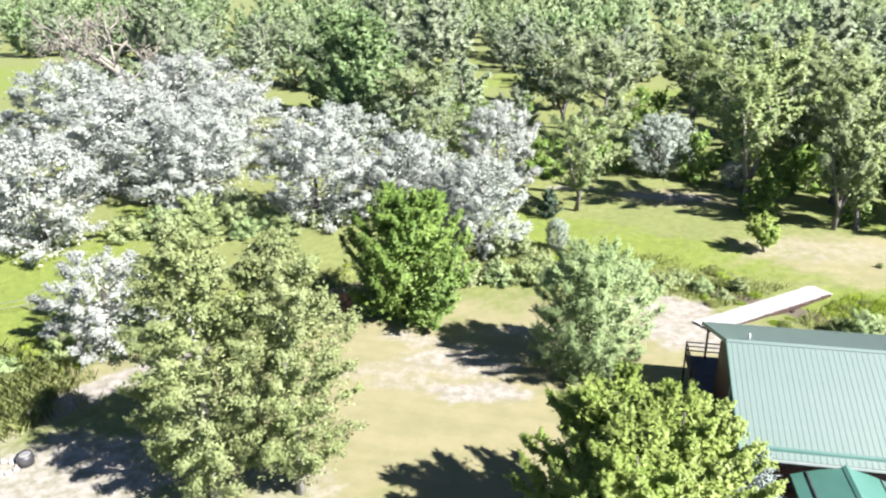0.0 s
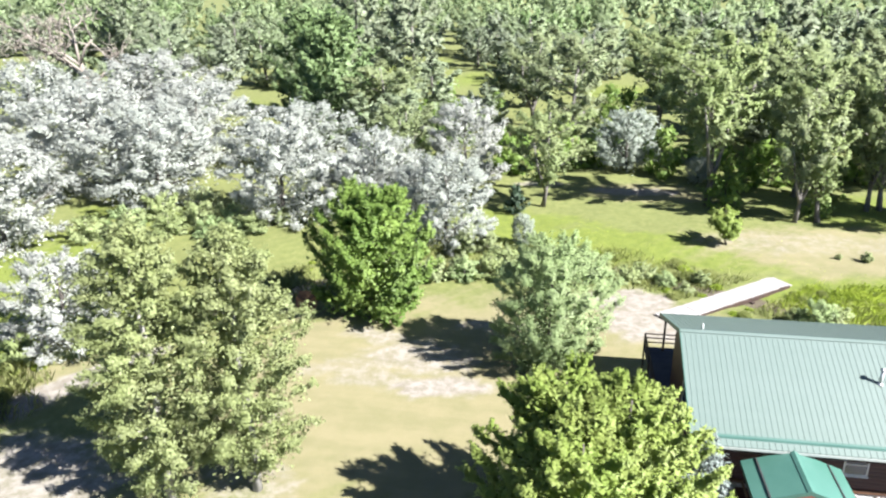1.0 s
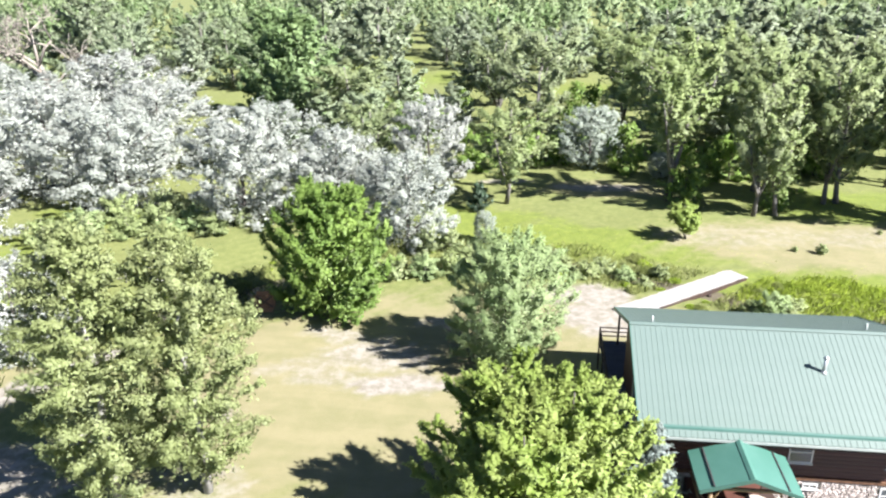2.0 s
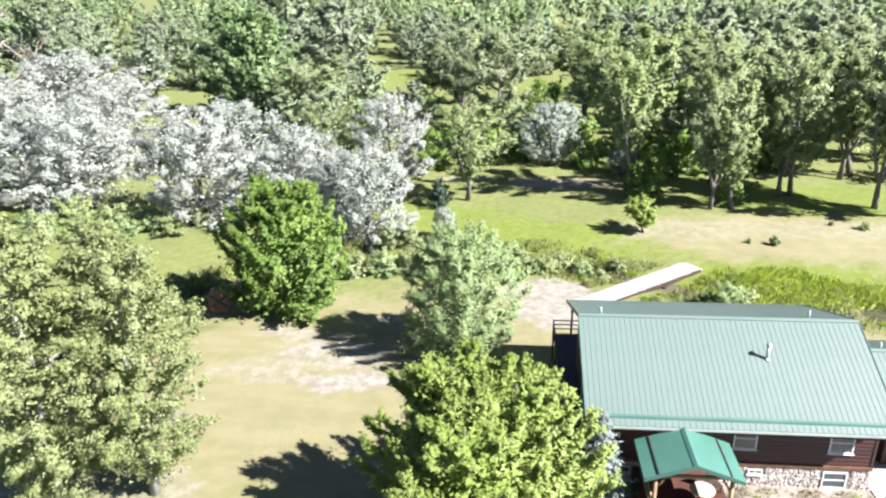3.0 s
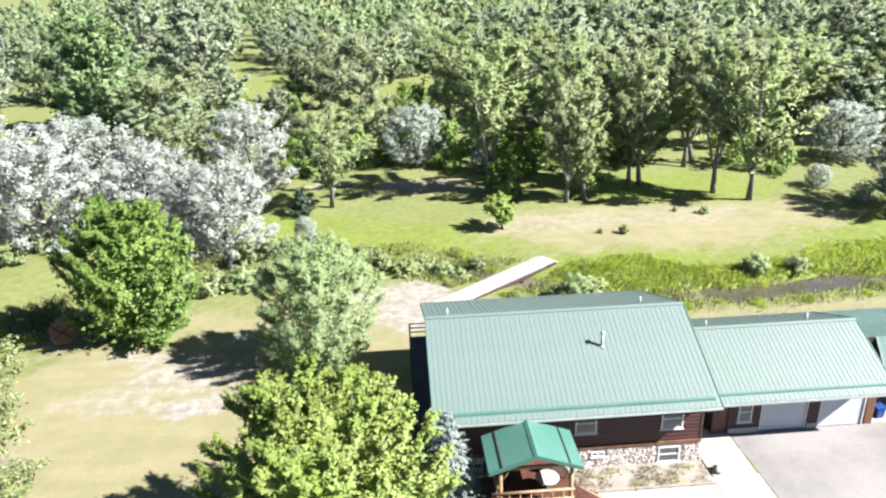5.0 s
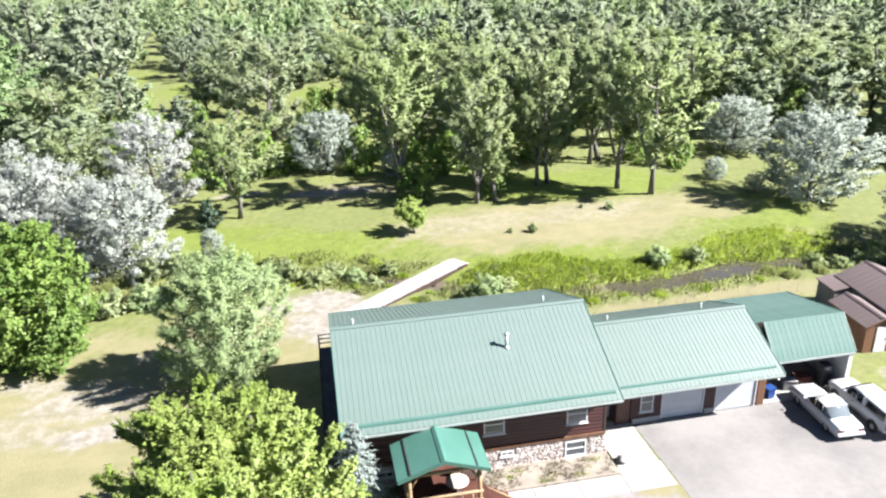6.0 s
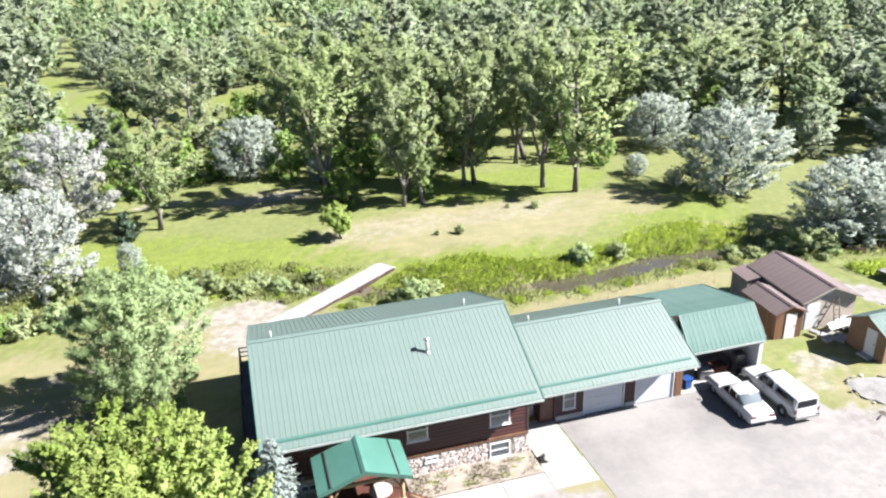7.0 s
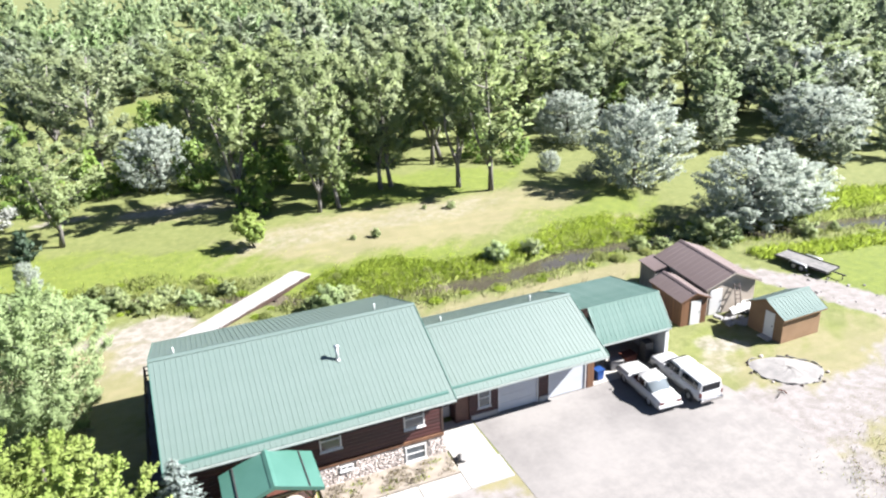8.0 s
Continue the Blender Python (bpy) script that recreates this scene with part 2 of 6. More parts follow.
def box(x0, x1, y0, y1, z0, z1, bevel=0.0, bm=None):
    bm = bm or bmesh.new()
    got = bmesh.ops.create_cube(bm, size=1)["verts"]
    for v in got:
        v.co = Vector(((x0 + x1) / 2 + v.co.x * (x1 - x0), (y0 + y1) / 2 + v.co.y * (y1 - y0), (z0 + z1) / 2 + v.co.z * (z1 - z0)))
    if bevel:
        edges = list({e for v in got for e in v.link_edges})
        bmesh.ops.bevel(bm, geom=edges, offset=bevel, segments=2, affect="EDGES", profile=0.6)
    return bm


def prism(outline, depth, axis="y", bm=None, bevel=0.0):
    """A flat outline (two coordinates a corner) pushed along an axis from depth[0] to depth[1]."""
    bm = bm or bmesh.new()
    def at(a, b, d):
        return {"y": (a, d, b), "x": (d, a, b), "z": (a, b, d)}[axis]
    low = [bm.verts.new(at(a, b, depth[0])) for a, b in outline]
    high = [bm.verts.new(at(a, b, depth[1])) for a, b in outline]
    bm.faces.new(low)
    bm.faces.new(list(reversed(high)))
    n = len(low)
    for i in range(n):
        bm.faces.new((low[(i + 1) % n], low[i], high[i], high[(i + 1) % n]))
    bmesh.ops.recalc_face_normals(bm, faces=bm.faces)
    if bevel:
        bmesh.ops.bevel(bm, geom=list(bm.edges), offset=bevel, segments=2, affect="EDGES", profile=0.6)
    return bm


def tube(points, radii, sides=8, bm=None):
    """A tapered, bent tube through points."""
    bm = bm or bmesh.new()
    rings = []
    for i, p in enumerate(points):
        p = Vector(p)
        a, b = Vector(points[max(i - 1, 0)]), Vector(points[min(i + 1, len(points) - 1)])
        d = (b - a).normalized()
        u = d.cross(Vector((0.31, 0.95, 0.05)))
        u = u.normalized() if u.length > 0.01 else Vector((1, 0, 0))
        w = d.cross(u)
        rings.append([bm.verts.new(p + radii[i] * (math.cos(k * math.tau / sides) * u + math.sin(k * math.tau / sides) * w)) for k in range(sides)])
    for r0, r1 in zip(rings, rings[1:]):
        for k in range(sides):
            f = bm.faces.new((r0[k], r0[(k + 1) % sides], r1[(k + 1) % sides], r1[k]))
            f.smooth = True
    bm.faces.new(list(reversed(rings[0])))
    bm.faces.new(rings[-1])
    return bm


# ---- ground ----
CREEK = np.array([(140, 30), (105, 37), (84, 41.5), (71, 44.2), (57, 47.6), (49, 49.6), (42.6, 50.2), (36, 49.0), (31, 48.6), (24, 49.6), (17, 52.0), (12, 54.4),
                  (5, 58.0), (-3, 58.6), (-10, 57.0), (-18, 53.5), (-25, 46.5), (-33, 40.5), (-40, 33), (-52, 24), (-75, 15), (-140, 5)], dtype=float)


def along(x, y, line):
    """Distance of points from a line of straight pieces."""
    best = np.full(np.shape(x), 1e9)
    for (ax, ay), (bx, by) in zip(line[:-1], line[1:]):
        dx, dy = bx - ax, by - ay
        s = np.clip(((x - ax) * dx + (y - ay) * dy) / (dx * dx + dy * dy), 0, 1)
        best = np.minimum(best, np.hypot(x - ax - s * dx, y - ay - s * dy))
    return best


def smooth(v, lo, hi):
    s = np.clip((v - lo) / (hi - lo), 0, 1)
    return s * s * (3 - 2 * s)


def wave(x, y, s, p=0.0):
    return (np.sin(x * s + p) * np.cos(y * s * 1.13 + 1.7 * p) + 0.6 * np.sin(x * s * 2.3 - y * s * 1.9 + p) + 0.35 * np.sin(x * s * 4.7 + y * s * 5.1 + 2 * p)) / 1.95


def height(x, y):
    x, y = np.asarray(x, dtype=float), np.asarray(y, dtype=float)
    d = along(x, y, CREEK) + 0.35 * wave(x, y, 0.5)
    deep = 0.28 + 0.72 * smooth(x, 27.5, 31) + 0.35 * (1 - smooth(x, 9, 13))
    z = -0.85 * deep * (1 - smooth(d, 0.7, 2.5)) - 0.2 * (1 - smooth(d, 3, 9))
    rough = smooth(y, 42, 60)
    return z + rough * 0.12 * wave(x, y, 0.25, 1.0) + 0.5 * smooth(y, 140, 400) * wave(x, y, 0.03)


def gz(x, y):
    return float(height(x, y))


def spread(lo, hi, step, far, grow):
    mid = list(np.arange(lo, hi + step / 2, step))
    left, right, s = [], [], step
    while mid[-1] + sum(right) < far:
        s *= grow
        right.append(s)
    out = list(np.cumsum([mid[-1]] + right))[1:]
    back = list(mid[0] - np.cumsum(right))[::-1]
    return np.array(back + mid + out)


gx, gy = spread(-62, 78, 0.6, 2500, 1.28), spread(14, 92, 0.6, 2500, 1.28)
GX, GY = np.meshgrid(gx, gy)
GZ = height(GX, GY)
nx, ny = len(gx), len(gy)
idx = np.arange(nx * ny).reshape(ny, nx)
quads = np.stack([idx[:-1, :-1], idx[:-1, 1:], idx[1:, 1:], idx[1:, :-1]], axis=-1).reshape(-1, 4)


def blobs(spots, x, y):
    """Soft-edged patches: x, y, half width, half depth, turn in degrees, strength."""
    out = np.zeros(np.shape(x))
    wob = 0.22 * wave(x, y, 0.9, 0.4) + 0.12 * wave(x, y, 2.1, 2.0)
    for cx, cy, rx, ry, turn, k in spots:
        c, s = math.cos(radians(turn)), math.sin(radians(turn))
        u, v = ((x - cx) * c + (y - cy) * s) / rx, (-(x - cx) * s + (y - cy) * c) / ry
        out = np.maximum(out, k * (1 - smooth(np.hypot(u, v) + wob, 0.55, 1.15)))
    return out


# worn, dry and bare patches of the yard and the meadow
DRY = [(-7, 37, 17, 15, 0, 0.92), (3, 47, 13, 6, 0, 0.8), (-19, 32, 8, 10, 0, 0.6), (29, 63.3, 18, 7.6, -2, 0.88), (43, 64.5, 10, 5, -12, 0.75), (10, 79, 9, 4, 0, 0.7), (33, 43.5, 15, 2.6, 3, 0.95), (20, 45, 8, 3, 0, 0.8),
       (44, 31, 9, 7, 0, 0.3), (40, 45, 8, 1.4, 0, 0.8), (54, 52, 5, 2, 0, 0.5), (48.5, 55, 4, 1.6, 0, 0.7), (46, 22, 13, 12, 0, 0.8), (16, 20, 12, 6, 0, 0.55), (21, 24.2, 4, 2.4, 0, 1.0), (-33, 33, 4, 8, -30, 0.7)]
BARE = [(-6.3, 37.0, 3.4, 1.3, 8, 1.0), (-8.5, 40.5, 4.5, 2.6, 0, 0.66), (-11.5, 37.5, 3.2, 1.5, 10, 0.5), (-12, 43, 3, 1.2, -10, 0.6), (-13.5, 38.5, 3.5, 1.2, 15, 0.45), (-3, 45.5, 4.5, 1.0, 5, 0.6), (-16.5, 33, 2.6, 1.2, -20, 0.5), (7.5, 47.5, 5.0, 3.4, 15, 0.9), (6.2, 51.4, 3.8, 2.4, -10, 1.0), (3.5, 50.5, 3, 1.6, 0, 0.7), (9, 79.3, 5.5, 1.5, 0, 1.0), (-2, 81, 4, 1, 0, 0.7), (21, 65.0, 10, 3.6, 2, 0.36),
        (33, 65.2, 10, 3.4, 3, 0.36), (-30, 34.0, 1.6, 7, -35, 1.0), (-27, 25, 7, 5, 0, 0.75), (-36, 24, 6, 3, 0, 0.9), (-15, 27, 3.2, 2.2, 0, 0.45), (41.2, 31.6, 2.2, 1.2, -30, 0.75), (39.6, 29.6, 1.2, 1.6, 0, 0.5)]
LOT = [(38, 23.5, 7, 4.5, 0, 0.85), (32.5, 16, 4.5, 9, 0, 0.85), (45, 23.6, 8, 2.6, 6, 0.75), (55, 25.5, 9, 3, 8, 0.9), (33, 10, 16, 14, 0, 1.0), (54.0, 34.0, 2.1, 8.5, 24, 1.0), (49.8, 38.5, 3.5, 1.0, 0, 0.5), (20, 23.2, 7, 3.2, -18, 0.85)]
LUSH = [(10, 62.5, 22, 4.5, -6, 1.0), (-8, 68, 14, 4, 0, 0.9), (24, 55, 12, 3.6, 8, 1.0), (36, 74, 14, 7, 0, 0.9), (48, 60, 9, 8, 0, 0.9), (42, 53, 14, 3, 0, 0.9), (-46, 44, 14, 16, 0, 1.0), (-40, 66, 12, 4, 0, 1.0), (64, 33, 14, 11, 0, 0.8),
        (-35, 178, 9, 14, 0, 1.0), (-19, 152, 8, 9, 0, 1.0), (-130, 148, 30, 30, 0, 1.0), (-58, 123, 8, 8, 0, 1.0), (12, 143, 9, 9, 0, 1.0), (72, 47, 12, 4, 0, 1.0), (46.5, 29, 6, 3, 8, 0.8), (41, 31, 3, 3.5, 0, 0.7)]
lot_wear = blobs(LOT, GX, GY)
creek_far = along(GX, GY, CREEK)
fields = {"dry": np.clip(blobs(DRY, GX, GY), 0, 1), "bare": blobs(BARE, GX, GY), "lot": lot_wear, "lush": np.clip(blobs(LUSH, GX, GY), 0, 1), "mud": 1 - smooth(creek_far + 0.3 * wave(GX, GY, 1.1), 0.5, 1.3)}
ground_mat, gnt, gb = shade("yard_and_meadow", 0.95)
gpos = gnt.nodes.new("ShaderNodeNewGeometry").outputs["Position"]


def field(name):
    n = gnt.nodes.new("ShaderNodeAttribute")
    n.attribute_name = name
    return n.outputs["Fac"]


g_big, g_mid, g_fine = noise_node(gnt, gpos, 0.16, 4), noise_node(gnt, gpos, 1.3, 5, 0.7), noise_node(gnt, gpos, 9.0, 6, 0.75)
mow_map = put(gnt, "ShaderNodeMapping", Scale=(0.15, 1.1, 1), Rotation=(0, 0, 0.06))
gnt.links.new(gpos, mow_map.inputs["Vector"])
mow = noise_node(gnt, mow_map.outputs[0], 1.0, 2)
grass = blend(gnt, steps(gnt, g_mid, 0.3, 0.7), (0.072, 0.087, 0.019), (0.11, 0.121, 0.034))
lush = blend(gnt, steps(gnt, g_mid, 0.3, 0.7), (0.067, 0.092, 0.008), (0.103, 0.128, 0.015))
straw = blend(gnt, steps(gnt, arith(gnt, "ADD", arith(gnt, "MULTIPLY", mow, 0.4), arith(gnt, "MULTIPLY", noise_node(gnt, gpos, 0.55, 5, 0.65), 0.6)), 0.36, 0.64), (0.125, 0.117, 0.056), (0.153, 0.136, 0.072))
earth = blend(gnt, steps(gnt, g_mid, 0.35, 0.65), (0.128, 0.113, 0.089), (0.203, 0.188, 0.166))
grit = blend(gnt, steps(gnt, g_mid, 0.3, 0.7), (0.121, 0.109, 0.102), (0.185, 0.171, 0.168))


def broken(name, soft=0.22):
    """A patch's edge, broken up by the noise."""
    v = arith(gnt, "ADD", field(name), arith(gnt, "MULTIPLY", arith(gnt, "SUBTRACT", g_mid, 0.5), 0.9))
    v = arith(gnt, "ADD", v, arith(gnt, "MULTIPLY", arith(gnt, "SUBTRACT", g_fine, 0.5), 0.5))
    return steps(gnt, v, 0.5 - soft, 0.5 + soft)


gcol = blend(gnt, broken("lush", 0.4), grass, lush)
gcol = blend(gnt, broken("dry", 0.45), gcol, straw)
gcol = blend(gnt, broken("bare", 0.42), gcol, earth)
gcol = blend(gnt, broken("lot", 0.25), gcol, grit)
gcol = blend(gnt, broken("mud", 0.2), gcol, (0.063, 0.052, 0.032))
gcol = blend(gnt, arith(gnt, "MULTIPLY", steps(gnt, g_fine, 0.45, 0.75), 0.12), gcol, (0.033, 0.037, 0.011))
gnt.links.new(gcol, gb.inputs["Base Color"])
bumped(gnt, gb, arith(gnt, "ADD", g_fine, g_mid), 0.6, 0.06)
ground_me = quick("ground", np.stack([GX, GY, GZ], axis=-1).reshape(-1, 3), quads, ground_mat)
for key, values in fields.items():
    layer = ground_me.attributes.new(key, "FLOAT", "POINT")
    layer.data.foreach_set("value", values.astype(np.float32).ravel())
ground_me.polygons.foreach_set("use_smooth", np.ones(len(ground_me.polygons), dtype=bool))
tagged(new("ground", ground_me), "sunlit lawn and meadow with dry and bare patches", "ground", kind="structure")

water = bmesh.new()
edge = []
for i, (px, py) in enumerate(CREEK):
    a, b = CREEK[max(i - 1, 0)], CREEK[min(i + 1, len(CREEK) - 1)]
    n = Vector((b[1] - a[1], a[0] - b[0])).normalized()
    edge.append((water.verts.new((px + 1.7 * n.x, py + 1.7 * n.y, -0.72)), water.verts.new((px - 1.7 * n.x, py - 1.7 * n.y, -0.72))))
for (a, b), (c, d) in zip(edge, edge[1:]):
    water.faces.new((a, b, d, c))
bmesh.ops.recalc_face_normals(water, faces=water.faces)
tagged(part("water", water, WATER), "dark shallow creek between grassy banks", "water", kind="structure")

# ---- paving ----
drive = prism([(22.9, 31.0), (37.0, 31.0), (38.2, 27.5), (38.8, 22.0), (38.0, 6.0), (23.6, 6.0), (23.1, 26.0)], (-0.12, 0.012), "z")
tagged(part("driveway", drive, PAVING), "pale worn grey driveway in front of the garage", "driveway", kind="structure")
walkway = thing("walkway", "white concrete walk along the house front", "walkway", kind="structure")
for k, (x0, x1, y0, y1) in enumerate([(13.6, 15.8, 25.75, 27.05), (15.83, 18.1, 25.75, 27.05), (18.13, 20.5, 25.75, 27.05), (20.53, 22.96, 25.75, 27.6), (20.6, 22.86, 27.63, 29.6), (20.6, 22.83, 29.63, 31.4)]):
    part("slab", box(x0, x1, y0, y1, -0.1, 0.055, 0.012), CONCRETE, walkway)
bed = prism([(13.5, 27.08), (20.5, 27.08), (20.45, 28.86), (13.5, 28.86)], (-0.1, 0.14), "z", bevel=0.05)
tagged(part("planting_bed", bed, BED), "raised strip of dry mulch under the stone wall", "planting bed", kind="structure")


# ---- roofs, windows, walls ----
def rib_panel(name, width, run, rise, material):
    """One metal roofing panel: flat pan with an upstanding seam, laid from the eave up along +y."""
    bm = bmesh.new()
    rib = [(0, 0.0), (width - 0.034, 0.0), (width - 0.026, 0.017), (width - 0.009, 0.017), (width, 0.0)]
    low = [bm.verts.new((a, 0, b)) for a, b in rib]
    high = [bm.verts.new((a, run, rise + b)) for a, b in rib]
    for i in range(len(rib) - 1):
        bm.faces.new((low[i], low[i + 1], high[i + 1], high[i]))
    face = [bm.verts.new((a, 0, -0.03)) for a in (0, width)]
    bm.faces.new((face[0], face[1], low[-1], low[0]))
    me = bpy.data.meshes.new(name)
    bm.to_mesh(me)
    bm.free()
    me.materials.append(material)
    return me


def metal_slope(parent, x0, x1, y_eave, z_eave, y_ridge, z_ridge, width, material, trim):
    """One roof slope: a deck under it, single seamed panels, and trim at the eave and both rakes."""
    s = 1 if y_ridge > y_eave else -1
    run, rise = abs(y_ridge - y_eave), z_ridge - z_eave
    slope = new("roof_slope")
    slope.parent = parent
    t = 0.14
    deck = prism([(y_eave + s * 0.02, z_eave - 0.02), (y_ridge, z_ridge - 0.02), (y_ridge, z_ridge - t), (y_eave + s * 0.02, z_eave - t)], (x0 + 0.02, x1 - 0.02), "x")
    part("roof_deck", deck, DARK_WOOD, slope)
    n = max(1, round((x1 - x0) / width))
    w = (x1 - x0) / n
    me = rib_panel("roof_panel", w, run, rise, material)
    for k in range(n):
        ob = part("roof_panel", me, material, slope)
        if s > 0:
            ob.matrix_basis = pose(x0 + k * w, y_eave, z_eave + 0.01)
        else:
            ob.matrix_basis = pose(x1 - k * w, y_eave, z_eave + 0.01, 0, 0, 180)
    part("eave_trim", box(x0, x1, y_eave - 0.03, y_eave + 0.03, z_eave - 0.15, z_eave - 0.035, 0.008), FASCIA, slope, "white eave fascia with gutter edge")
    for xe in (x0, x1):
        part("rake_trim", prism([(y_eave, z_eave + 0.05), (y_ridge, z_ridge + 0.05), (y_ridge, z_ridge - 0.19), (y_eave, z_eave - 0.19)], (xe - 0.022, xe + 0.022), "x"), trim, slope)
    return slope


def ridge_cap(parent, x0, x1, y, z, material):
    part("ridge_cap", prism([(y - 0.17, z - 0.045), (y - 0.03, z + 0.02), (y + 0.03, z + 0.02), (y + 0.17, z - 0.045), (y + 0.17, z - 0.075), (y - 0.17, z - 0.075)], (x0, x1), "x"), material, parent)


def vent_pipe(parent, x, y, z, tall, r=0.055):
    p = part("vent_pipe", tube([(x, y, z - 0.2), (x, y, z + tall)], [r, r], 10), FASCIA, parent, "pale grey plastic vent pipe")
    return p


def window(parent, x0, x1, y, z0, z1, panes=1, depth=0.06, upright=True):
    """A sash window in a wall that faces -y: white casing, sill, rails and glass."""
    win = new("window")
    win.parent = parent
    c = 0.075
    for a, b, lo, hi in ((x0, x0 + c, z0, z1), (x1 - c, x1, z0, z1), (x0 + c, x1 - c, z1 - c, z1), (x0 + c, x1 - c, z0, z0 + c)):
        part("window_frame", box(a, b, y - depth, y + 0.02, lo, hi, 0.008), WHITE, win)
    if panes > 1 and upright:
        zm = (z0 + z1) / 2
        part("meeting_rail", box(x0 + c, x1 - c, y - 0.045, y + 0.01, zm - 0.03, zm + 0.03, 0.005), WHITE, win)
        part("pane", box(x0 + c, x1 - c, y - 0.012, y + 0.004, zm + 0.03, z1 - c), GLASS, win)
        part("pane", box(x0 + c, x1 - c, y - 0.03, y - 0.016, z0 + c, zm - 0.03), GLASS, win)
    elif panes > 1:
        xm = (x0 + x1) / 2
        part("mullion", box(xm - 0.03, xm + 0.03, y - 0.045, y + 0.01, z0 + c, z1 - c, 0.005), WHITE, win)
        part("pane", box(x0 + c, xm - 0.03, y - 0.012, y + 0.004, z0 + c, z1 - c), GLASS, win)
        part("pane", box(xm + 0.03, x1 - c, y - 0.012, y + 0.004, z0 + c, z1 - c), GLASS, win)
    else:
        part("pane", box(x0 + c, x1 - c, y - 0.012, y + 0.004, z0 + c, z1 - c), GLASS, win)
    part("window_sill", box(x0 - 0.05, x1 + 0.05, y - depth - 0.05, y + 0.01, z0 - 0.05, z0, 0.01), WHITE, win)
    return win


def clad(parent, x0, x1, y, z0, z1, tall, material, holes=(), proud=0.028):
    """Log-profile boards on a wall that faces -y, cut round the openings (x0, x1, z0, z1)."""
    z = z0
    while z < z1 - 0.02:
        top = min(z + tall, z1)
        spans = [(x0, x1)]
        for hx0, hx1, hz0, hz1 in holes:
            if hz0 < top - 0.02 and hz1 > z + 0.02:
                spans = [p for a, b in spans for p in ((a, min(b, hx0)), (max(a, hx1), b)) if p[1] - p[0] > 0.02]
        for a, b in spans:
            h = top - z
            part("siding_board", prism([(y, z), (y - proud * 0.5, z + 0.012), (y - proud, z + h * 0.35), (y - proud * 0.75, z + h * 0.75), (y - 0.004, z + h - 0.004), (y, z + h - 0.004)], (a, b), "x"), material, parent)
        z = top


# ---- the house ----
HX0, HX1, HY0, HY1, HZ = 7.0, 20.34, 28.9, 36.2, 3.72
RX0, RX1, EY, EZ, RY, RZ, BY, BZ = 6.68, 20.66, 27.68, 4.14, 33.55, 6.84, 40.22, 4.40
house = thing("house", "red-brown wooden house with a pale green metal roof and stone base", "house")
win_holes = [(13.78, 14.88, 2.25, 3.45), (18.17, 19.3, 2.2, 3.4)]
low_holes = [(18.15, 19.3, 0.16, 1.1), (14.66, 15.36, 0.78, 1.08), (8.28, 9.12, 0.55, 0.95)]


def pierced(x0, x1, z0, z1, y0, y1, holes):
    """A wall with thickness that faces -y, and openings through it."""
    xs = sorted({x0, x1, *[v for h in holes for v in h[:2]]})
    zs = sorted({z0, z1, *[v for h in holes for v in h[2:]]})
    bm = bmesh.new()
    for a, b in zip(xs, xs[1:]):
        for c, d in zip(zs, zs[1:]):
            if not any(h[0] < (a + b) / 2 < h[1] and h[2] < (c + d) / 2 < h[3] for h in holes):
                box(a, b, y0, y1, c, d, 0, bm)
    bmesh.ops.remove_doubles(bm, verts=bm.verts, dist=0.0005)
    return bm


part("front_wall", pierced(HX0, HX1, 1.36, HZ + 0.1, HY0, HY0 + 0.18, win_holes), SIDING, house)
part("basement_wall", pierced(HX0, HX1, -0.3, 1.36, HY0, HY0 + 0.2, low_holes), MORTAR, house, "mortared stone basement wall")
part("back_wall", box(HX0, HX1, HY1 - 0.2, HY1, -0.3, 5.35), SIDING, house)
for xa, xb in ((HX0, HX0 + 0.2), (HX1 - 0.2, HX1)):
    part("gable_wall", prism([(HY0 + 0.18, -0.3), (HY1 - 0.2, -0.3), (HY1 - 0.2, 5.4), (RY, 6.55), (HY0 + 0.18, 4.4)], (xa, xb), "x"), SIDING, house)
part("floor_slab", box(HX0 + 0.2, HX1 - 0.2, HY0 + 0.2, HY1 - 0.2, 1.2, 1.36), DARK_WOOD, house)
part("soffit", box(RX0 + 0.1, RX1 - 0.1, EY + 0.04, HY0 - 0.002, 3.84, 3.88), DARK_WOOD, house)
# lighter cedar stands in for the sunlit strip along the foot of the siding
part("skirt_board", box(HX0, HX1, HY0 - 0.09, HY0 - 0.002, 1.28, 1.46, 0.01), CEDAR, house, "reddish water table board, sunlit strip put into its colour")
for xa in (HX0, HX1 - 0.12):
    part("corner_board", box(xa, xa + 0.12, HY0 - 0.05, HY0 - 0.004, 1.462, 3.83, 0.008), DARK_WOOD, house)
clad(house, HX0 + 0.12, HX1 - 0.12, HY0 - 0.002, 1.465, 3.83, 0.215, SIDING, win_holes)
for x0, x1, z0, z1 in win_holes:
    window(house, x0, x1, HY0, z0, z1, 2)
window(house, *low_holes[0][:2], HY0, *low_holes[0][2:], 2)
window(house, *low_holes[1][:2], HY0, *low_holes[1][2:], 2, upright=False)
window(house, *low_holes[2][:2], HY0, *low_holes[2][2:], 2, upright=False)
metal_slope(house, RX0, RX1, EY, EZ, RY, RZ, 0.262, ROOF_GREEN, TRIM_GREEN)
metal_slope(house, RX0, RX1, BY, BZ, RY, RZ, 0.262, ROOF_GREEN, TRIM_GREEN)
ridge_cap(house, RX0, RX1, RY, RZ + 0.03, ROOF_GREEN)
k = (RZ - EZ) / (RY - EY)
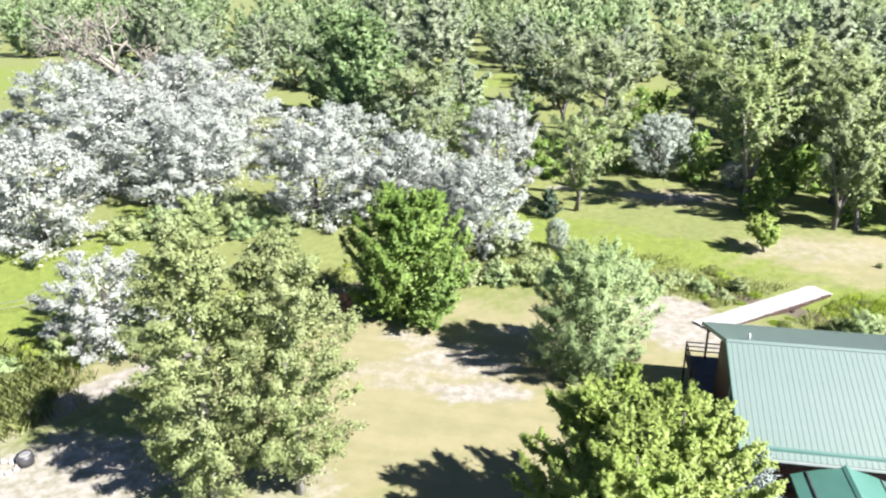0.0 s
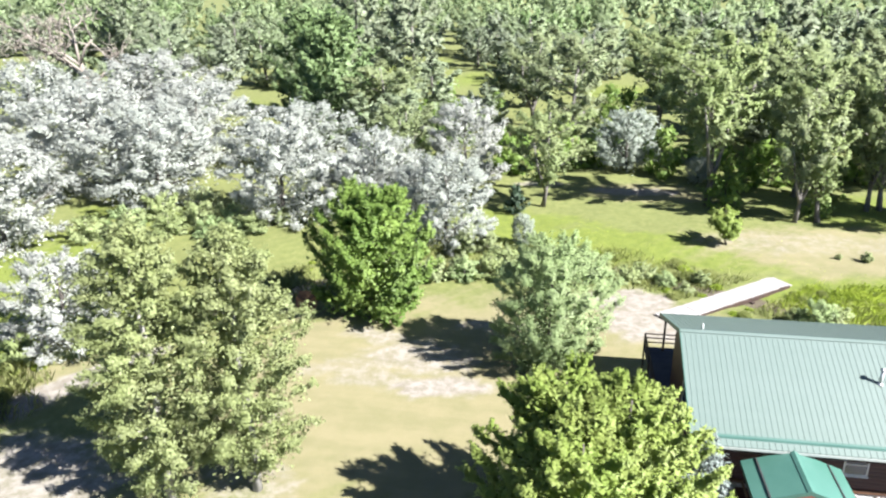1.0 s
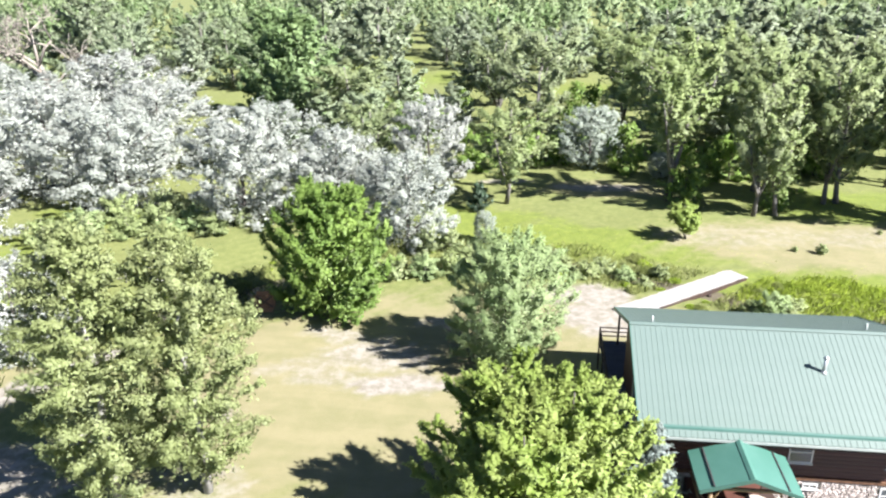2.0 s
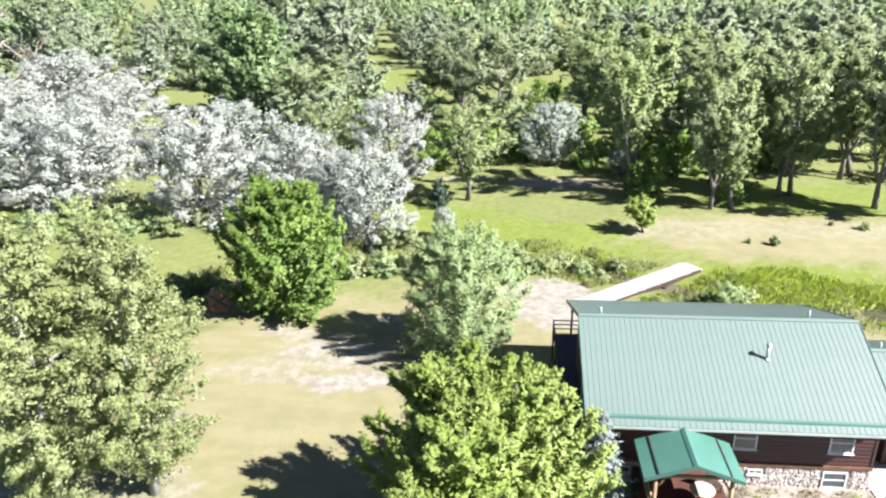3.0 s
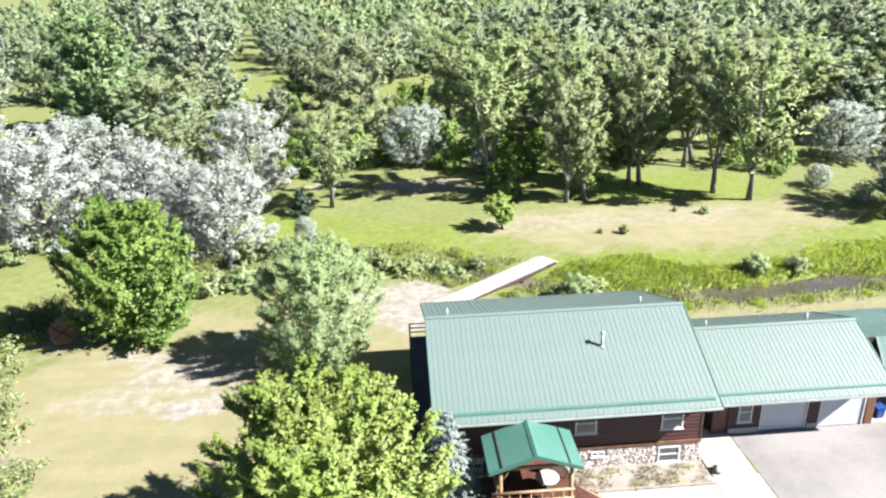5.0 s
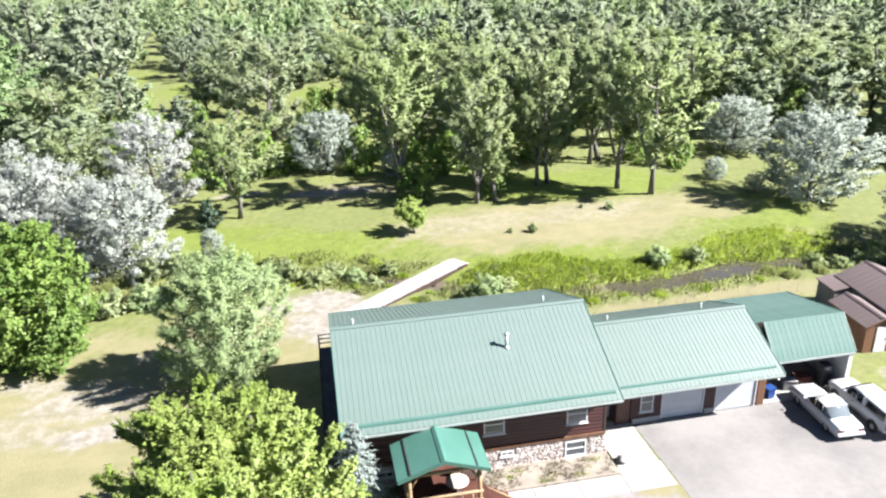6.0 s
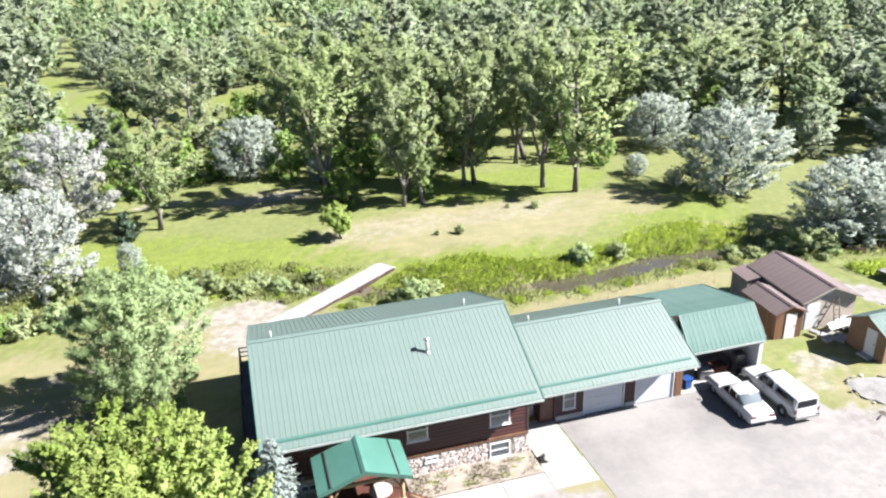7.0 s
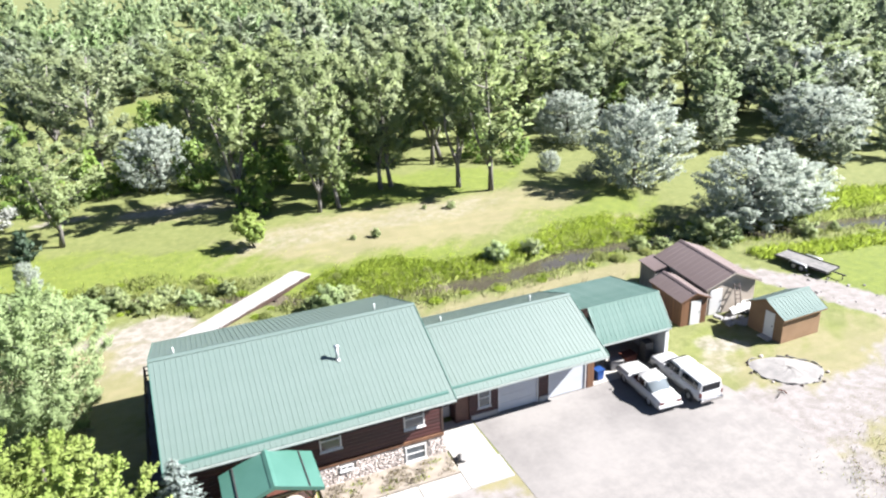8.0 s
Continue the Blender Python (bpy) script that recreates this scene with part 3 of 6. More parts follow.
part("snow_rail", prism([(28.02, EZ + 0.34 * k + 0.02), (28.06, EZ + 0.38 * k + 0.10), (28.16, EZ + 0.48 * k + 0.10), (28.22, EZ + 0.54 * k + 0.02)], (RX0 + 0.35, RX1 - 0.25), "x"), TRIM_GREEN, house, "green snow guard rail near the eave")
vent_pipe(house, 7.9, 34.05, 6.6, 0.42)
vent_pipe(house, 18.6, 34.4, 6.5, 0.42)
flue = part("flue", tube([(15.62, 31.26, 5.7), (15.62, 31.26, 6.5)], [0.085, 0.085], 14), STEEL, house, "galvanised metal flue")
part("flue_cap", tube([(15.62, 31.26, 6.5), (15.62, 31.26, 6.53), (15.62, 31.26, 6.6), (15.62, 31.26, 6.68)], [0.09, 0.14, 0.14, 0.02], 14), STEEL, flue)
part("flue_boot", tube([(15.62, 31.26, 5.72), (15.62, 31.26, 5.86)], [0.17, 0.1], 12), STEEL, flue)

# tall gable window with a sloping head
gable_win = new("window")
gable_win.parent = house
for y0, y1, za, zb, zc, zd in ((30.9, 30.98, 2.5, 2.5, 4.6, 4.64), (32.3, 32.38, 2.5, 2.5, 5.24, 5.28), (30.98, 32.3, 2.5, 2.5, 2.58, 2.58), (30.98, 32.3, 4.56, 5.16, 5.24, 4.64)):
    part("window_frame", prism([(y0, za), (y1, zb), (y1, zc if y1 - y0 < 0.5 else (zc if za < 3 else 5.24)), (y0, zd if y1 - y0 < 0.5 else (zd if za < 3 else 4.64))], (6.93, 7.0), "x"), WHITE, gable_win)
part("pane", prism([(30.98, 2.58), (32.3, 2.58), (32.3, 5.16), (30.98, 4.56)], (6.975, 6.995), "x"), GLASS, gable_win)

# deck round the gable end, and under the back of the roof
deck = thing("deck", "raised wooden deck with dark railing beside the house", "deck")
for i in range(9):
    part("deck_board", box(5.92 + i * 0.118, 6.03 + i * 0.118, 30.2, 36.2, 2.02, 2.06, 0.004), DECK_BLUE, deck)
for i in range(33):
    part("deck_board", box(5.92, 20.3, 36.22 + i * 0.12, 36.332 + i * 0.12, 2.02, 2.06, 0.004), DECK_BLUE, deck)
for x0, x1, y0, y1 in ((5.95, 6.0, 30.25, 40.15), (6.86, 6.91, 30.25, 36.2), (5.95, 6.91, 30.2, 30.25), (5.95, 20.3, 40.12, 40.17), (20.25, 20.3, 36.25, 40.12)):
    part("joist", box(x0, x1, y0, y1, 1.8, 2.015), DARK_WOOD, deck)
for y in (30.25, 32.7, 35.2, 37.6, 40.12):
    part("deck_post", box(5.88, 5.98, y - 0.05, y + 0.05, gz(5.9, y) - 0.1, 3.0, 0.008), DARK_WOOD, deck)
for x in (7.0, 10.3, 13.6, 16.9, 20.2):
    part("roof_post", box(x - 0.06, x + 0.06, 39.7, 39.82, gz(x, 40) - 0.1, 4.4, 0.008), DARK_WOOD, deck)
for z in (2.38, 2.68, 2.96):
    part("deck_rail", box(5.90, 5.96, 30.2, 40.2, z, z + 0.06, 0.006), DARK_WOOD, deck)
    part("deck_rail", box(5.96, 20.3, 40.1, 40.16, z, z + 0.06, 0.006), DARK_WOOD, deck)

# ---- porch ----
porch = thing("porch", "small gabled green-roofed entrance porch on log posts", "porch")
PX0, PX1, PXM, PY0, PY1, PZ0, PZ1 = 8.94, 13.17, 11.08, 25.05, 27.75, 3.37, 4.13
for s, xe in ((1, PX0), (-1, PX1)):
    slope = new("roof_slope")
    slope.parent = porch
    part("roof_deck", prism([(xe, PZ0 - 0.02), (PXM, PZ1 - 0.02), (PXM, PZ1 - 0.14), (xe, PZ0 - 0.14)], (PY0 + 0.02, PY1), "y"), LOG, slope)
    run = abs(PXM - xe)
    n = 3
    w = (PY1 - PY0) / n
    sheet = prism([(xe - s * 0.02, PZ0), (PXM, PZ1 + 0.012), (PXM, PZ1 - 0.012), (xe - s * 0.02, PZ0 - 0.022)], (PY0, PY1), "y")
    part("roof_sheet", sheet, PORCH_GREEN, slope)
    for f in (0.28,):
        xb, zb = xe + s * f * run, PZ0 + f * (PZ1 - PZ0)
        part("snow_rail", box(xb - 0.035, xb + 0.035, PY0 + 0.02, PY1 - 0.05, zb + 0.01, zb + 0.06, 0.01), DARK_METAL, slope, "dark strip across the porch roof")
    part("eave_trim", box(xe - 0.03, xe + 0.03, PY0, PY1, PZ0 - 0.15, PZ0 - 0.01, 0.006), TRIM_GREEN, slope)
    part("rake_trim", prism([(xe, PZ0 + 0.03), (PXM, PZ1 + 0.03), (PXM, PZ1 - 0.16), (xe, PZ0 - 0.16)], (PY0 - 0.04, PY0 - 0.003), "y"), TRIM_GREEN, slope)
part("ridge_cap", prism([(PXM - 0.16, PZ1 - 0.02), (PXM, PZ1 + 0.06), (PXM + 0.16, PZ1 - 0.02)], (PY0 - 0.02, PY1), "y"), PORCH_GREEN, porch)
for x in (9.5, 12.75):
    part("log_post", tube([(x, 25.4, 0.0), (x + 0.01, 25.4, 1.6), (x, 25.4, PZ0 - 0.02)], [0.11, 0.10, 0.09], 10), LOG, porch)
    part("log_brace", tube([(x, 25.4, 2.5), (x + (0.5 if x < 11 else -0.5), 25.4, 3.35)], [0.05, 0.05], 8), LOG, porch)
part("tie_beam", tube([(9.3, 25.4, 3.28), (12.95, 25.4, 3.28)], [0.09, 0.09], 10), LOG, porch)
part("porch_floor", box(9.2, 13.1, 25.2, 28.85, 0.9, 1.0, 0.01), RED_TRIM, porch, "reddish plank landing")
for x0, x1, y0, y1 in ((9.2, 13.1, 25.2, 25.25), (9.2, 9.25, 25.25, 28.8), (13.05, 13.1, 25.25, 28.8)):
    part("skirting", box(x0, x1, y0, y1, -0.1, 0.9), DARK_WOOD, porch)
for z in (1.45, 1.95):
    part("log_rail", tube([(9.1, 25.33, z), (11.0, 25.31, z + 0.02), (12.9, 25.34, z)], [0.075, 0.07, 0.065], 10), LOG, porch)
    part("log_rail", tube([(9.45, 25.4, z), (9.45, 28.7, z)], [0.065, 0.06], 8), LOG, porch)
for i in range(6):
    x = 9.9 + i * 0.5
    part("baluster", tube([(x, 25.33, 1.0), (x, 25.33, 1.95)], [0.04, 0.035], 7), LOG, porch)
for i in range(5):
    part("step", box(13.12 + i * 0.28, 13.4 + i * 0.28, 25.6, 27.0, 0.0, 0.86 - i * 0.17, 0.01), RED_TRIM, porch)
part("step_rail", tube([(13.1, 25.55, 1.9), (14.4, 25.55, 1.0)], [0.05, 0.05], 8), LOG, porch)
tagged(part("front_door", box(10.2, 11.15, 28.8, 28.862, 1.02, 3.05, 0.01), RED_TRIM), "dark red wooden front door under the porch", "door")
chair = thing("porch_chair", "dark wooden chair on the porch landing", "chair", m=pose(12.65, 27.3, 1.0, 0, 0, 20))
part("seat", box(-0.28, 0.28, -0.26, 0.26, 0.38, 0.43, 0.01), DARK_WOOD, chair)
part("backrest", box(-0.28, 0.28, 0.24, 0.29, 0.43, 1.0, 0.01), DARK_WOOD, chair)
for x in (-0.25, 0.25):
    for y in (-0.23, 0.24):
        part("leg", box(x - 0.025, x + 0.025, y - 0.025, y + 0.025, 0, 0.38, 0.004), DARK_WOOD, chair)

table = thing("porch_table", "round pale table on the porch landing", "table", m=pose(11.9, 26.5, 1.0))
part("tabletop", tube([(0, 0, 0.69), (0, 0, 0.7), (0, 0, 0.73), (0, 0, 0.74)], [0.5, 0.56, 0.56, 0.5], 20), CREAM_WALL, table)
part("pedestal", tube([(0, 0, 0.03), (0, 0, 0.1), (0, 0, 0.69)], [0.28, 0.06, 0.05], 10), DARK_WOOD, table)
part("table_base", tube([(0, 0, 0), (0, 0, 0.035)], [0.3, 0.26], 14), DARK_WOOD, table)

# ---- garage with its breezeway ----
garage = thing("garage", "attached two-bay garage with green metal roof and pale doors", "garage")
GX0, GX1, GY0, GY1 = 20.75, 30.55, 31.0, 36.9
GEY, GEZ, GRY, GRZ, GBY, GBZ = 29.38, 3.05, 33.83, 5.06, 37.8, 3.45
bays = [(24.58, 27.19, 0.0, 2.2), (27.88, 30.45, 0.0, 2.2)]
g_holes = bays + [(23.3, 24.08, 0.7, 1.98), (21.95, 22.75, 0.03, 2.1)]
part("front_wall", pierced(21.9, GX1, -0.2, 2.9, GY0, GY0 + 0.16, [(max(a, 21.95), b, c, d) for a, b, c, d in g_holes]), SIDING, garage)
part("front_wall", box(20.72, 21.9, 31.9, 32.05, -0.2, 2.9), WHITE, garage, "white recessed breezeway wall")
part("return_wall", box(21.9, 22.05, GY0 + 0.16, 31.9, -0.2, 2.9), RED_TRIM, garage)
part("back_wall", box(GX0, GX1, GY1 - 0.16, GY1, -0.2, 3.6), SIDING, garage)
part("gable_wall", prism([(GY0 + 0.16, -0.2), (GY1 - 0.16, -0.2), (GY1 - 0.16, 3.6), (GRY, 4.85), (GY0 + 0.16, 3.6)], (GX1 - 0.16, GX1), "x"), SIDING, garage)
part("soffit", box(20.8, 30.8, GEY + 0.04, GY0 - 0.002, 2.865, 2.9), DARK_WOOD, garage)
clad(garage, 22.08, GX1, GY0 - 0.002, 0.02, 2.86, 0.215, SIDING, g_holes)
window(garage, 23.3, 24.08, GY0, 0.7, 1.98, 2)
part("entry_door", box(21.97, 22.73, GY0 + 0.03, GY0 + 0.08, 0.03, 2.08, 0.01), RED_TRIM, garage, "red-brown side door")
for x0, x1, z0, z1 in bays:
    gd = new("garage_door")
    gd.parent = garage
    for i in range(4):
        h = (z1 - 0.02) / 4
        part("door_panel", box(x0 + 0.06, x1 - 0.06, GY0 + 0.03, GY0 + 0.08, 0.02 + i * h, 0.012 + (i + 1) * h, 0.008), DOOR_WHITE, gd)
    for a, b in ((x0, x0 + 0.06), (x1 - 0.06, x1)):
        part("door_casing", box(a, b, GY0 - 0.035, GY0 + 0.09, 0, z1, 0.006), WHITE, gd)
    part("door_casing", box(x0 + 0.06, x1 - 0.06, GY0 - 0.035, GY0 + 0.09, z1 - 0.06, z1, 0.006), WHITE, gd)
for x0, x1 in ((22.85, 24.52), (27.25, 27.84)):
    part("base_course", box(x0, x1, GY0 - 0.09, GY0 - 0.032, -0.1, 0.34, 0.01), CONCRETE, garage, "pale concrete base course")
part("corner_pier", box(30.56, 31.02, GY0 - 0.03, GY0 + 0.3, -0.1, 2.86, 0.01), CEDAR, garage, "red-brown boarded pier")
metal_slope(garage, 20.7, 30.9, GEY, GEZ, GRY, GRZ, 0.262, ROOF_GREEN, TRIM_GREEN)
metal_slope(garage, 20.7, 30.9, GBY, GBZ, GRY, GRZ, 0.262, ROOF_GREEN, TRIM_GREEN)
ridge_cap(garage, 20.7, 30.9, GRY, GRZ + 0.03, ROOF_GREEN)
kg = (GRZ - GEZ) / (GRY - GEY)
part("snow_rail", prism([(29.78, GEZ + 0.40 * kg + 0.02), (29.82, GEZ + 0.44 * kg + 0.09), (29.90, GEZ + 0.52 * kg + 0.09), (29.94, GEZ + 0.56 * kg + 0.02)], (21.0, 30.6), "x"), TRIM_GREEN, garage)
vent_pipe(garage, 22.6, 34.6, 4.6, 0.45, 0.06)
vent_pipe(garage, 28.6, 34.7, 4.55, 0.55, 0.06)

carport = thing("carport", "open carport with green metal roof beside the garage", "carport")
metal_slope(carport, 31.45, 36.65, 31.05, 2.72, 32.6, 4.52, 0.3, CARPORT_GREEN, TRIM_GREEN)
metal_slope(carport, 30.95, 36.65, 37.8, 3.42, 32.6, 4.52, 0.3, CARPORT_GREEN, TRIM_GREEN)
part("end_wall", box(36.35, 36.5, 31.25, 37.5, -0.1, 2.7), WHITE, carport, "white end wall panel")
part("back_wall", box(30.95, 36.35, 37.3, 37.45, -0.1, 3.2), DARK_WOOD, carport)
part("carport_post", box(36.3, 36.55, 31.12, 31.24, 0.0, 2.72, 0.01), WHITE, carport)
part("header_beam", box(31.0, 36.3, 31.25, 31.4, 2.5, 2.7, 0.01), DARK_WOOD, carport)
part("carport_floor", box(31.0, 36.35, 31.02, 37.3, -0.1, 0.04), CONCRETE, carport)

bin_ = thing("recycling_bin", "blue plastic bin beside the garage corner", "bin", m=pose(31.75, 31.55, 0.04, 0, 0, 8) @ Matrix.Scale(0.75, 4))
part("tub", prism([(-0.28, 0), (0.28, 0), (0.36, 0.85), (-0.36, 0.85)], (-0.3, 0.3), "y", bevel=0.03), BLUE_PLASTIC, bin_)
part("lid", box(-0.4, 0.4, -0.36, 0.36, 0.855, 0.92, 0.02), BLUE_PLASTIC, bin_)
def clutter_box(name, label, cat, x, y, sx, sy, sz, mat, turn=0):
    t = thing(name, label, cat, m=pose(x, y, 0.04, 0, 0, turn))
    part("body", box(-sx / 2, sx / 2, -sy / 2, sy / 2, 0, sz, 0.02), mat, t)
    part("lid", box(-sx / 2 - 0.02, sx / 2 + 0.02, -sy / 2 - 0.02, sy / 2 + 0.02, sz + 0.002, sz + 0.05, 0.01), mat, t)
clutter_box("storage_box", "dark storage chest inside the carport", "box", 32.1, 32.3, 0.9, 0.6, 0.8, DARK_METAL, 10)
clutter_box("storage_box", "pale carton stacked inside the carport", "box", 33.4, 32.1, 0.8, 0.6, 0.6, TARP, -15)
clutter_box("storage_box", "rusty red crate inside the carport", "box", 34.6, 32.5, 0.9, 0.7, 0.5, RUST, 5)
clutter_box("storage_box", "dark metal locker inside the carport", "box", 35.6, 32.0, 0.6, 0.6, 1.4, DARK_METAL, 0)


# ---- vehicles ----
def wheel(parent, x, y, r=0.34, w=0.22, rim=STEEL):
    s = 1 if y > 0 else -1
    wh = new("wheel")
    wh.parent = parent
    wh.matrix_basis = pose(x, y, r)
    tyre = [(-w / 2, r * 0.62), (-w / 2, r * 0.9), (-w * 0.36, r), (w * 0.36, r), (w / 2, r * 0.9), (w / 2, r * 0.62)]
    bm = bmesh.new()
    n = 24
    rings = [[bm.verts.new((b * math.cos(i * math.tau / n), a, b * math.sin(i * math.tau / n))) for a, b in tyre] for i in range(n)]
    for i in range(n):
        p, q = rings[i], rings[(i + 1) % n]
        for j in range(len(tyre) - 1):
            bm.faces.new((p[j], p[j + 1], q[j + 1], q[j]))
    bmesh.ops.recalc_face_normals(bm, faces=bm.faces)
    part("tyre", bm, BLACK, wh)
    part("rim", tube([(0, -s * w * 0.3, 0), (0, s * w * 0.36, 0), (0, s * w * 0.44, 0)], [r * 0.62, r * 0.62, r * 0.3], 18), rim, wh)


def loft(sections, bm=None):
    """A closed skin over cross sections of equal count, each a list of points."""
    bm = bm or bmesh.new()
    rings = [[bm.verts.new(p) for p in s] for s in sections]
    for a, b in zip(rings, rings[1:]):
        n = len(a)
        for i in range(n):
            bm.faces.new((a[i], a[(i + 1) % n], b[(i + 1) % n], b[i])).smooth = True
    bm.faces.new(list(reversed(rings[0])))
    bm.faces.new(rings[-1])
    bmesh.ops.recalc_face_normals(bm, faces=bm.faces)
    return bm


def hoop(x, half, z0, z1, tuck=0.9, crown=0.03, waist=0.55):
    """One cross section of a car body: sill, flank and a gently crowned top."""
    zm = z0 + (z1 - z0) * waist
    pts = [(x, -half * 0.93, z0), (x, -half, zm), (x, -half * tuck, z1 - 0.05), (x, -half * tuck * 0.9, z1), (x, 0, z1 + crown), (x, half * tuck * 0.9, z1), (x, half * tuck, z1 - 0.05), (x, half, zm), (x, half * 0.93, z0)]
    return pts


def leaning_pane(parent, x0, x1, a0, a1, s, low, high, label=""):
    """A dark side window that leans in with the cabin: low and high are (y, z), x0 to x1 along its foot and a0 to a1 along its head."""
    (y0, z0), (y1, z1) = low, high
    rows = []
    for push in (-0.03, 0.028):
        rows.append([(x0, s * (y0 + push), z0), (x1, s * (y0 + push), z0), (a1, s * (y1 + push), z1), (a0, s * (y1 + push), z1)])
    bm = loft(rows)
    for f in bm.faces:
        f.smooth = False
    part("side_glass", bm, CAR_GLASS, parent, label)


def sedan(m):
    """An old white saloon; its nose points along +x."""
    car = thing("sedan", "old white four-door saloon parked on the driveway", "car", m=m)
    part("body", loft([hoop(-2.45, 0.78, 0.38, 0.80), hoop(-2.38, 0.86, 0.28, 0.90), hoop(-1.5, 0.9, 0.24, 0.94), hoop(-0.4, 0.91, 0.22, 0.95), hoop(0.9, 0.9, 0.22, 0.95), hoop(1.6, 0.89, 0.24, 0.90), hoop(2.3, 0.86, 0.28, 0.82), hoop(2.45, 0.76, 0.36, 0.74)]), CAR_WHITE, car)
    part("cabin_glass", loft([[(x, -h, 0.92), (x, h, 0.92), (x + dx, h * 0.84, z), (x + dx, -h * 0.84, z)] for x, h, dx, z in ((-1.55, 0.74, 0.05, 0.95), (-1.1, 0.8, 0.25, 1.36), (0.2, 0.8, -0.05, 1.38), (0.85, 0.78, -0.05, 0.95))]), PALE_GLASS, car, "windows and sloping rear screen, pale reflection put into the colour")
    for s in (-1, 1):
        for x0, x1, a0, a1 in ((-1.05, -0.36, -0.8, -0.36), (-0.28, 0.5, -0.28, 0.16)):
            leaning_pane(car, x0, x1, a0, a1, s, (0.785, 0.965), (0.69, 1.33))
    part("car_roof", loft([hoop(-0.9, 0.69, 1.33, 1.42, 0.95, 0.02), hoop(-0.4, 0.71, 1.33, 1.45, 0.95, 0.02), hoop(0.25, 0.68, 1.33, 1.42, 0.95, 0.02)]), CAR_WHITE, car)
    for x, d in ((-0.15, 0.06), (-0.85, 0.06)):
        for s in (-1, 1):
            part("door_pillar", prism([(x, 0.95), (x + d, 0.95), (x + d + 0.02, 1.36), (x + 0.02, 1.36)], (s * 0.77 - 0.025, s * 0.77 + 0.025), "y"), CAR_WHITE, car)
    for x in (-2.5, 2.47):
        part("bumper", box(x - 0.07, x + 0.07, -0.86, 0.86, 0.38, 0.56, 0.04), CAR_WHITE, car)
    for s in (-1, 1):
        part("tail_lamp", box(-2.47, -2.4, s * 0.62 - 0.16, s * 0.62 + 0.16, 0.62, 0.76, 0.01), LAMP_RED, car)
        part("headlight", box(2.38, 2.47, s * 0.6 - 0.16, s * 0.6 + 0.16, 0.58, 0.71, 0.01), PALE_GLASS, car)
        part("wing_mirror", box(0.62, 0.72, s * 0.98 - 0.08, s * 0.98 + 0.08, 0.95, 1.07, 0.02), CAR_WHITE, car)
        for x in (-1.4, 1.45):
            wheel(car, x, s * 0.78, 0.31, 0.2)
    return car


